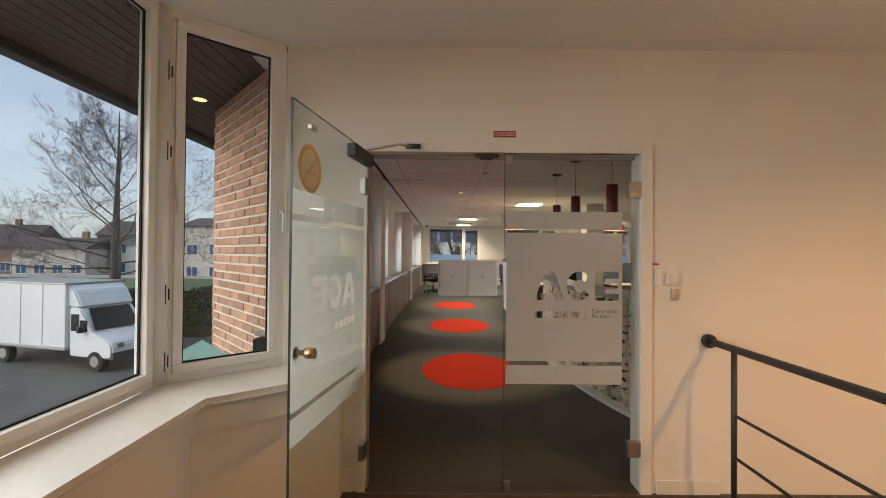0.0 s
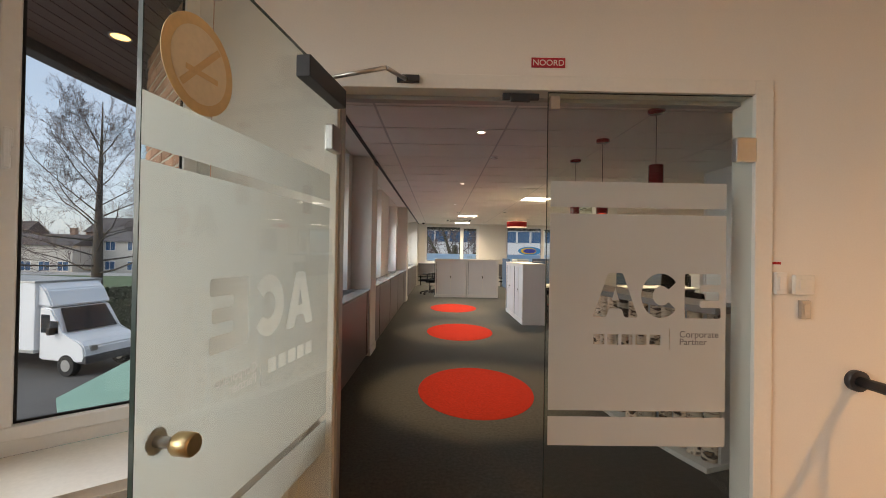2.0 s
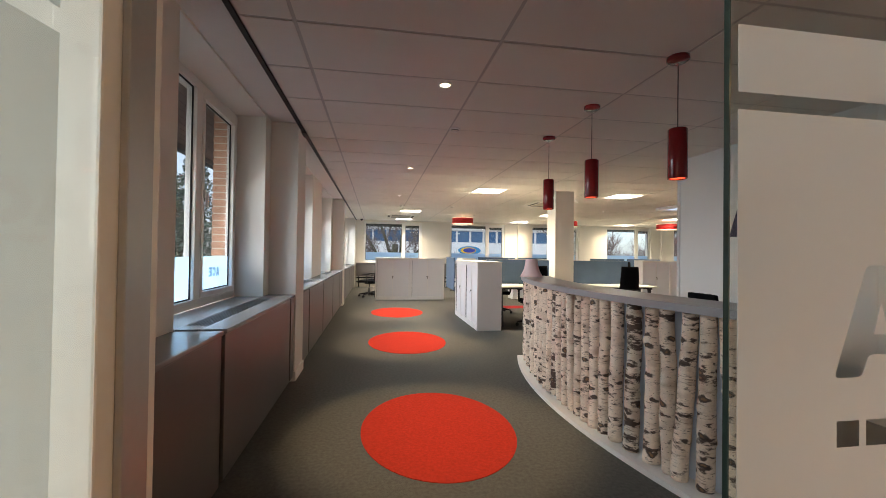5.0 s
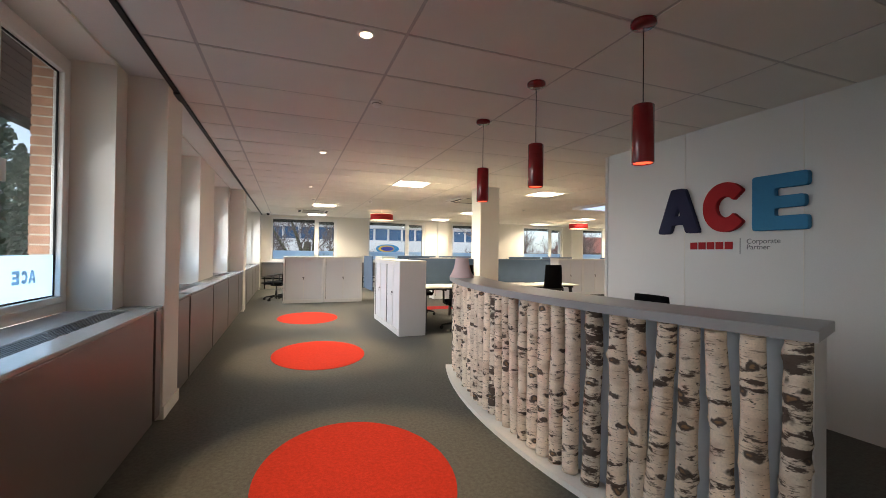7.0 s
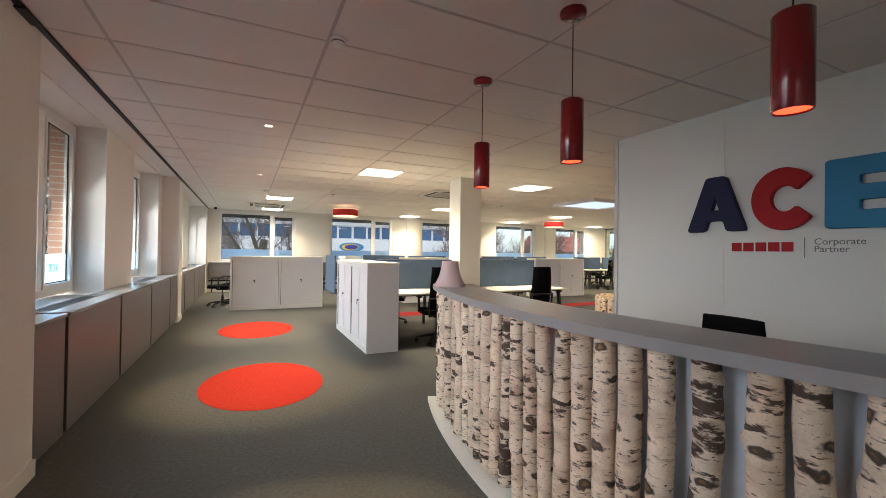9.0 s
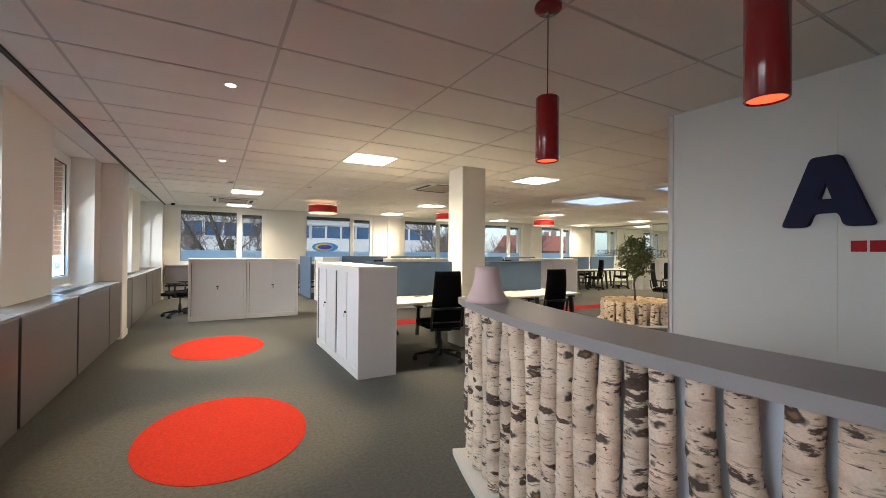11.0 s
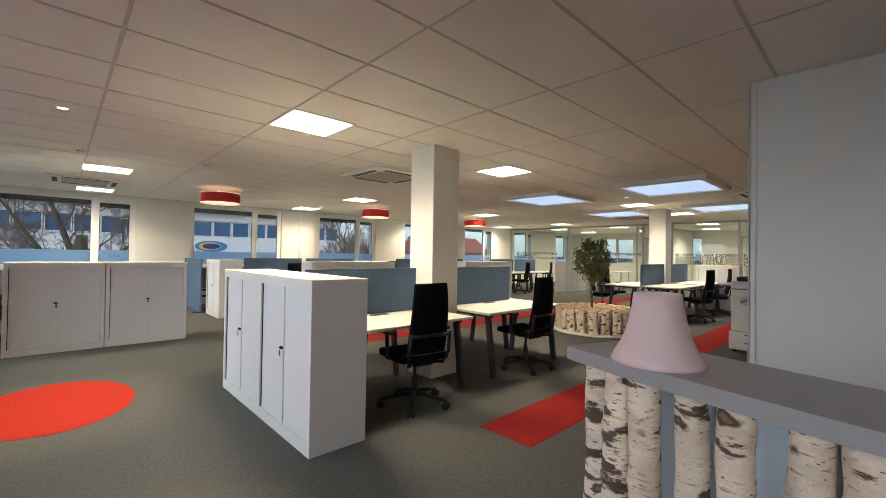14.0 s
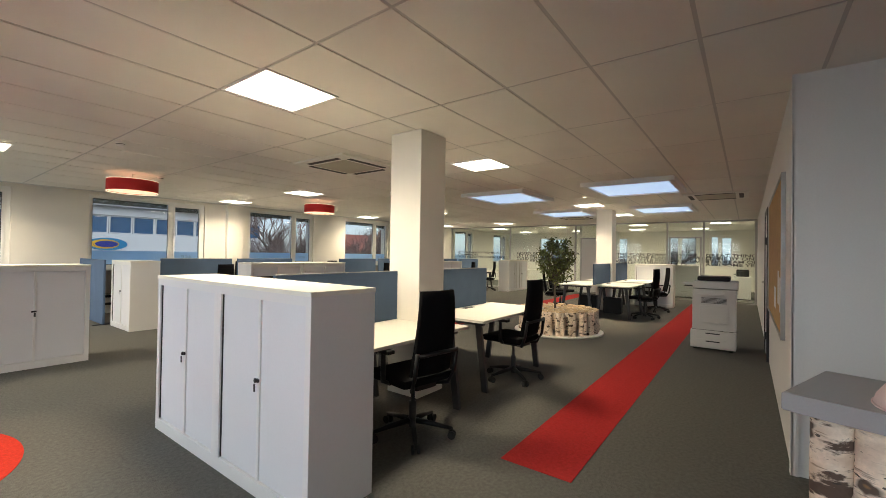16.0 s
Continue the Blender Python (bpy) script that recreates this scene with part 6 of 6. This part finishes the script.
def bare_tree(x, y, h, spread, seed, bark, base=G, levels=5, fork=0.28, thick=None, dense=1.0):
    t = thing("bare_tree", "leafless tree with a spreading crown of fine twigs", "tree", "bare trees outdoors", pose(x, y, base))
    r = random.Random(seed)
    trunk, twigs = bmnew(), ([], [])
    thick = thick or h * 0.028

    def grow(p, d, length, rad, lev):
        q = p + d * length * 0.5 + Vector((r.gauss(0, 1), r.gauss(0, 1), r.gauss(0, 1))) * length * 0.05
        e = p + d * length + Vector((r.gauss(0, 1), r.gauss(0, 1), r.gauss(0, 0.5))) * length * 0.07
        if lev >= 3:
            b = len(twigs[0])
            s = d.orthogonal().normalized()
            s2 = d.cross(s)
            w = max(rad, 0.006)
            for c, ww in ((p, w), (q, w * 0.8), (e, w * 0.5)):
                twigs[0].extend([tuple(c + s * ww), tuple(c - s * ww * 0.5 + s2 * ww * 0.87), tuple(c - s * ww * 0.5 - s2 * ww * 0.87)])
            for k in range(2):
                for j in range(3):
                    twigs[1].append((b + 3 * k + j, b + 3 * k + (j + 1) % 3, b + 3 * k + 3 + (j + 1) % 3, b + 3 * k + 3 + j))
        else:
            tube(trunk, [p, q, e], [rad, rad * 0.82, rad * 0.66], 8 if lev < 2 else 5, caps=lev == 0)
        if lev >= levels:
            return
        n = int((4 if lev < 2 else 5 if lev < 4 else 4) * dense + r.random())
        for k in range(n):
            u = r.uniform(0.28, 1.0) if lev else r.uniform(0.7, 1.0)
            src = p.lerp(q, u * 2) if u < 0.5 else q.lerp(e, u * 2 - 1)
            side = Vector((r.gauss(0, 1), r.gauss(0, 1), r.gauss(0, 0.6)))
            nd = (d * r.uniform(0.5, 1.0) + side.normalized() * spread * r.uniform(0.5, 1.0) + Vector((0, 0, 0.18))).normalized()
            grow(src, nd, length * r.uniform(0.58, 0.88), rad * r.uniform(0.40, 0.60), lev + 1)

    grow(Vector((0, 0, 0)), Vector((0, 0, 1)), h * fork, thick, 0)
    part("trunk", trunk, bark, t)
    me = bpy.data.meshes.new("twigs")
    me.from_pydata(twigs[0], [], twigs[1])
    me.materials.append(TWIG)
    tw = new("twigs", me)
    tw.parent = t
    tagged(tw, kind="stuff")
    return t


def wide_tree(x, y, stem, reach, thick, seed, bark, limbs=15, fine=0.0065, leader=0.0):
    """Old tree: short stem, long bowed limbs all round, then three orders of side shoots."""
    t = thing("bare_tree", "leafless tree with a wide spreading crown of fine twigs", "tree", "bare trees outdoors", pose(x, y, G))
    r = random.Random(seed)
    trunk, vs, fs = bmnew(), [], []
    if leader:
        tube(trunk, [(0, 0, 0), (0.04, 0, stem), (0, 0.06, stem + leader * 0.35), (0.12, 0, stem + leader * 0.7), (0.05, 0.1, stem + leader)], [thick * 1.2, thick, thick * 0.62, thick * 0.3, thick * 0.08], 12)
    else:
        tube(trunk, [(0, 0, 0), (0.05, 0, stem * 0.5), (0, 0.05, stem), (0.1, 0, stem + reach * 0.35)], [thick * 1.15, thick, thick * 0.9, thick * 0.4], 12)

    def stick(pts, radii):
        b = len(vs)
        for k, c in enumerate(pts):
            d = (pts[min(k + 1, len(pts) - 1)] - pts[max(k - 1, 0)]).normalized()
            s = d.orthogonal().normalized()
            s2 = d.cross(s)
            w = radii[k]
            vs.extend([tuple(c + s * w), tuple(c - s * w * 0.5 + s2 * w * 0.87), tuple(c - s * w * 0.5 - s2 * w * 0.87)])
        for k in range(len(pts) - 1):
            for j in range(3):
                fs.append((b + 3 * k + j, b + 3 * k + (j + 1) % 3, b + 3 * k + 3 + (j + 1) % 3, b + 3 * k + 3 + j))

    def shoot(p, d, length, rad, lev):
        n = 5 if lev < 3 else 3
        pts, v = [p], d.copy()
        for k in range(n):
            v = (v + Vector((r.gauss(0, 0.16), r.gauss(0, 0.16), r.gauss(0.07, 0.12)))).normalized()
            pts.append(pts[-1] + v * length / n)
        radii = [max(rad * (1 - 0.75 * k / n), fine * 0.6) for k in range(n + 1)]
        if lev == 1:
            tube(trunk, pts, radii, 7, caps=False)
        else:
            stick(pts, radii)
        if lev > 4:
            return
        for k in range(((0, 10, 6, 4, 3) if leader else (0, 13, 8, 5, 3))[lev]):
            u = r.uniform(0.18, 0.98) * n
            i = min(int(u), n - 1)
            src = pts[i].lerp(pts[i + 1], u - i)
            ax = (pts[i + 1] - pts[i]).normalized()
            side = ax.orthogonal()
            side = Matrix.Rotation(r.uniform(0, 6.283), 3, ax) @ side
            nd = (ax * r.uniform(0.6, 1.0) + side.normalized() * r.uniform(0.5, 0.95)).normalized()
            shoot(src, nd, length * r.uniform(0.30, 0.52), max(radii[i] * r.uniform(0.22, 0.40), fine), lev + 1)

    for k in range(limbs):
        a = 6.283 * (k * 0.382 + r.uniform(-0.06, 0.06))
        up = -0.05 + 1.45 * (k / limbs) ** 1.15
        z = stem * (0.72 + 0.28 * k / limbs) + max(0, up - 0.9) * reach * 0.4
        long, stout = reach * r.uniform(0.85, 1.1), thick * r.uniform(0.20, 0.34)
        if leader:
            u = k / limbs
            up, z = -0.12 + 1.15 * u ** 0.8, stem * 0.85 + leader * 0.82 * u ** 1.15
            long, stout = long * (1 - 0.55 * u), thick * r.uniform(0.16, 0.26) * (1 - 0.5 * u)
        d = Vector((math.cos(a) * math.cos(up), math.sin(a) * math.cos(up), math.sin(up)))
        shoot(Vector((0, 0, z)), d, long, stout, 1)
    part("trunk", trunk, bark, t)
    me = bpy.data.meshes.new("twigs")
    me.from_pydata(vs, [], fs)
    me.materials.append(TWIG)
    tw = new("twigs", me)
    tw.parent = t
    tagged(tw, kind="stuff")
    return t


wide_tree(-19.3, 24.0, 3.2, 6.6, 0.27, 3, BARK, 24, leader=9.3)
wide_tree(0.9, 25.0, 3.4, 3.6, 0.36, 8, MOSSY, 7)
bare_tree(17.2, 34.0, 9.5, 0.8, 12, BARK)
bare_tree(14.5, 27.0, 8.5, 0.8, 21, BARK)
bare_tree(19.5, 28.0, 9.0, 0.8, 23, BARK)
bare_tree(33.0, 12.0, 9.0, 0.9, 31, BARK)
bare_tree(35.0, 7.5, 9.0, 0.9, 33, BARK)
bare_tree(-40.0, 60.0, 10.0, 0.8, 41, BARK)


def leafy(name, label, x, y, w, d, h, n, mat, seed, base=G, conical=False):
    """A mass of small leaf blades with an uneven outline round a dark core of twigs."""
    t = thing(name, label, "hedge" if not conical else "tree", at=pose(x, y, base))
    r = random.Random(seed)
    verts, faces = [], []
    for k in range(n):
        u = r.random()
        z = u * h
        k2 = (1 - u) ** 0.8 if conical else 1.0
        a = r.uniform(0, 6.28)
        rr = math.sqrt(r.random())
        lump = 1 + 0.25 * noise.noise(Vector((a * 1.5, z, seed)))
        if conical:
            p = Vector((w / 2 * k2 * rr * math.cos(a) * lump, d / 2 * k2 * rr * math.sin(a) * lump, z + 0.5))
        else:
            px = r.uniform(-w / 2, w / 2)
            top = h * (0.88 + 0.14 * noise.noise(Vector((px * 0.9, seed, 0))))
            p = Vector((px, r.uniform(-d / 2, d / 2), top * (1 - 0.75 * r.random() ** 2)))
        s = 0.12 if conical else 0.09
        q = Vector((r.gauss(0, 1), r.gauss(0, 1), r.gauss(0, 1))).normalized() * s
        o = q.orthogonal().normalized() * s * 0.5
        b = len(verts)
        verts += [tuple(p), tuple(p + q * 0.6 + o), tuple(p + q * 1.3), tuple(p + q * 0.6 - o)]
        faces.append((b, b + 1, b + 2, b + 3))
    me = bpy.data.meshes.new("foliage")
    me.from_pydata(verts, [], faces)
    me.materials.append(mat)
    c = new("foliage", me)
    c.parent = t
    tagged(c, kind="stuff")
    bm = bmnew()
    if conical:
        tube(bm, [(0, 0, 0), (0, 0, h * 0.9)], [w * 0.04, 0.02], 8)
    else:
        box(bm, -w / 2 + 0.1, w / 2 - 0.1, -d * 0.35, d * 0.35, 0.0, h * 0.72, 0.1)
    part("stems", bm, BARK if conical else HEDGE, t)
    return t


leafy("hedge", "long dark clipped hedge behind the yard", -18.0, 20.6, 30.0, 1.8, 2.45, 42000, HEDGE, 6)
for k, (x, y, w, h) in enumerate(((-6.4, 14.5, 3.4, 8.0), (-4.6, 16.8, 4.2, 8.5), (-8.5, 22.5, 4.5, 9.0), (-13.0, 30.0, 5.0, 9.0), (12.5, 52.0, 6.0, 8.5), (19.0, 55.0, 7.0, 8.0))):
    leafy("conifer", "dark green conifer beyond the yard", x, y, w, w, h, 5000, PINE, 50 + k, conical=True)


def house(x, y, w, d, h, roof_h, rz, wall, roof, label, cols=3, storeys=2):
    t = thing("house", label, "house", at=pose(x, y, G, 0, 0, rz))
    bm = bmnew()
    box(bm, -w / 2, w / 2, 0, d, 0, h)
    part("wall", bm, wall, t)
    bm = bmnew()
    a = [bm.verts.new(p) for p in ((-w / 2 - 0.3, -0.4, h - 0.1), (w / 2 + 0.3, -0.4, h - 0.1), (w / 2 + 0.3, d + 0.4, h - 0.1), (-w / 2 - 0.3, d + 0.4, h - 0.1), (-w / 2 - 0.3, d / 2, h + roof_h), (w / 2 + 0.3, d / 2, h + roof_h))]
    for q in ((0, 1, 5, 4), (2, 3, 4, 5), (1, 2, 5), (3, 0, 4), (3, 2, 1, 0)):
        bm.faces.new([a[i] for i in q])
    rf = part("roof", bm, roof, t)
    bm = bmnew()
    box(bm, w * 0.2, w * 0.2 + 0.7, d / 2 - 0.3, d / 2 + 0.3, h + roof_h * 0.6, h + roof_h + 0.9, 0.02)
    part("chimney", bm, HOUSEB, rf)
    for s in range(storeys):
        for c in range(cols):
            cx, cz = -w / 2 + w * (c + 0.5) / cols, 1.0 + s * 2.8
            if cz + 1.3 > h:
                continue
            bm = bmnew()
            for q in ((-0.7, 0.7, 0, 0.07), (-0.7, 0.7, 1.23, 1.3), (-0.7, -0.63, 0.07, 1.23), (0.63, 0.7, 0.07, 1.23), (-0.03, 0.03, 0.07, 1.23)):
                box(bm, cx + q[0], cx + q[1], -0.05, 0.0, cz + q[2], cz + q[3])
            wn_ = part("window", bm, PVC, t)
            bm = bmnew()
            box(bm, cx - 0.63, cx + 0.63, -0.02, -0.002, cz + 0.07, cz + 1.23)
            part("window_pane", bm, BGLASS, wn_)
    return t


house(-70, 60, 15, 9, 4.8, 3.4, 10, HOUSEB, ROOFT, "brown brick house with a steep dark roof")
house(-53, 55, 9, 7, 4.5, 1.5, 6, HOUSE, ROOFT, "low pale bungalow across the street", 4)
house(-44, 60, 9, 8, 5.2, 2.0, 4, HOUSE, ROOFT, "pale house with a dark tiled roof")
house(-56, 74, 12, 9, 7.0, 2.8, 8, HOUSEB, ROOFT, "brick house behind the bungalow")
house(-36, 66, 12, 9, 6.4, 2.4, 2, HOUSEB, ROOFT, "brown brick house with rows of windows", 4)
house(-27, 51, 11, 9, 7.4, 1.3, 3, HOUSE, ROOFT, "pale two-storey house with wide windows", 4)
house(-88, 58, 16, 9, 4.5, 3.4, 14, HOUSE, ROOFT, "pale house with a steep dark roof")
house(58, 66, 13, 8, 5.2, 2.6, -14, HOUSEB, ROOFR, "brick house with a red tiled roof")
house(47, 52, 12, 8, 4.6, 2.4, -10, HOUSEB, ROOFR, "low house with a red tiled roof")

# office building across the street
ob = thing("office_building", "long pale office block with bands of blue windows", "building", at=pose(-14, 45, G))
for z0, z1 in ((0.0, 1.1), (2.6, 5.35), (6.7, 7.35)):
    bm = bmnew()
    box(bm, 0, 36, 0, 9, z0, z1, 0.02)
    part("wall", bm, CONC, ob)
bm = bmnew()
box(bm, 0.2, 35.8, 0.35, 8.8, 1.1, 6.7)
part("core", bm, surf("dark_core", (0.05, 0.06, 0.08), 0.6), ob)
bm = bmnew()
box(bm, -0.5, 36.5, -0.6, 9.5, 7.35, 7.55, 0.03)
part("roof", bm, surf("grey_roof_edge", (0.35, 0.35, 0.36), 0.7), ob)
for zz, hh in ((1.12, 1.46), (5.37, 1.31)):
    for k in range(24):
        bm = bmnew()
        x0 = 0.2 + 1.49 * k
        for q in ((0, 1.45, 0, 0.06), (0, 1.45, hh - 0.06, hh), (0, 0.08, 0.06, hh - 0.06), (1.37, 1.45, 0.06, hh - 0.06)):
            box(bm, x0 + q[0], x0 + q[1], 0.12, 0.34, zz + q[2], zz + q[3])
        w_ = part("window", bm, CONC, ob)
        bm = bmnew()
        box(bm, x0 + 0.08, x0 + 1.37, 0.22, 0.26, zz + 0.06, zz + hh - 0.06)
        part("window_pane", bm, BGLASS, w_)

sg = thing("facade_sign", "oval blue and yellow sign on the white facade", "sign", at=pose(9.9, 44.99, 1.75))
for nm, a, b, dx, m, dep in (("plate", 1.25, 0.46, 0.0, LBLUE, 0.04), ("crescent", 0.85, 0.34, -0.12, surf("yellow_sign_paint", (0.75, 0.42, 0.03), 0.5), 0.055), ("inner_oval", 0.68, 0.24, -0.02, surf("dark_blue_sign_paint", (0.03, 0.04, 0.25), 0.5), 0.07)):
    bm = prism(bmnew(), [(a * math.cos(2 * math.pi * k / 40) + dx, b * math.sin(2 * math.pi * k / 40)) for k in range(40)], 0.0, dep)
    part(nm, bm, m, sg, at=pose(0, 0, 0, 90, 0, 0))

# the landing and the overhang before it share one survey scale
LANDING = ("lobby_floor", "lobby_ceiling", "wall_entrance", "wall_lobby_east", "wall_lobby_south", "wall_stairwell", "wall_lobby_west", "baseboard", "threshold", "window_17", "window_18", "corner_post", "window_sill", "sill_apron", "sill_casing", "door_frame", "door_rebate", "door_1", "door_2", "door_closer_arm", "door_coordinator", "direction_sign", "light_switch", "door_sensor", "key_switch", "name_tag", "stair_railing", "soffit", "soffit_spot", "brick_wall", "green_awning")
FIT = Matrix.Translation((0.012, 0.051, -0.006)) @ Matrix.Diagonal((0.964, 0.964, 0.964, 1))
for o in list(scene.objects):
    if o.parent is None and o.name.split(".")[0] in LANDING:
        o.matrix_basis = FIT @ o.matrix_basis
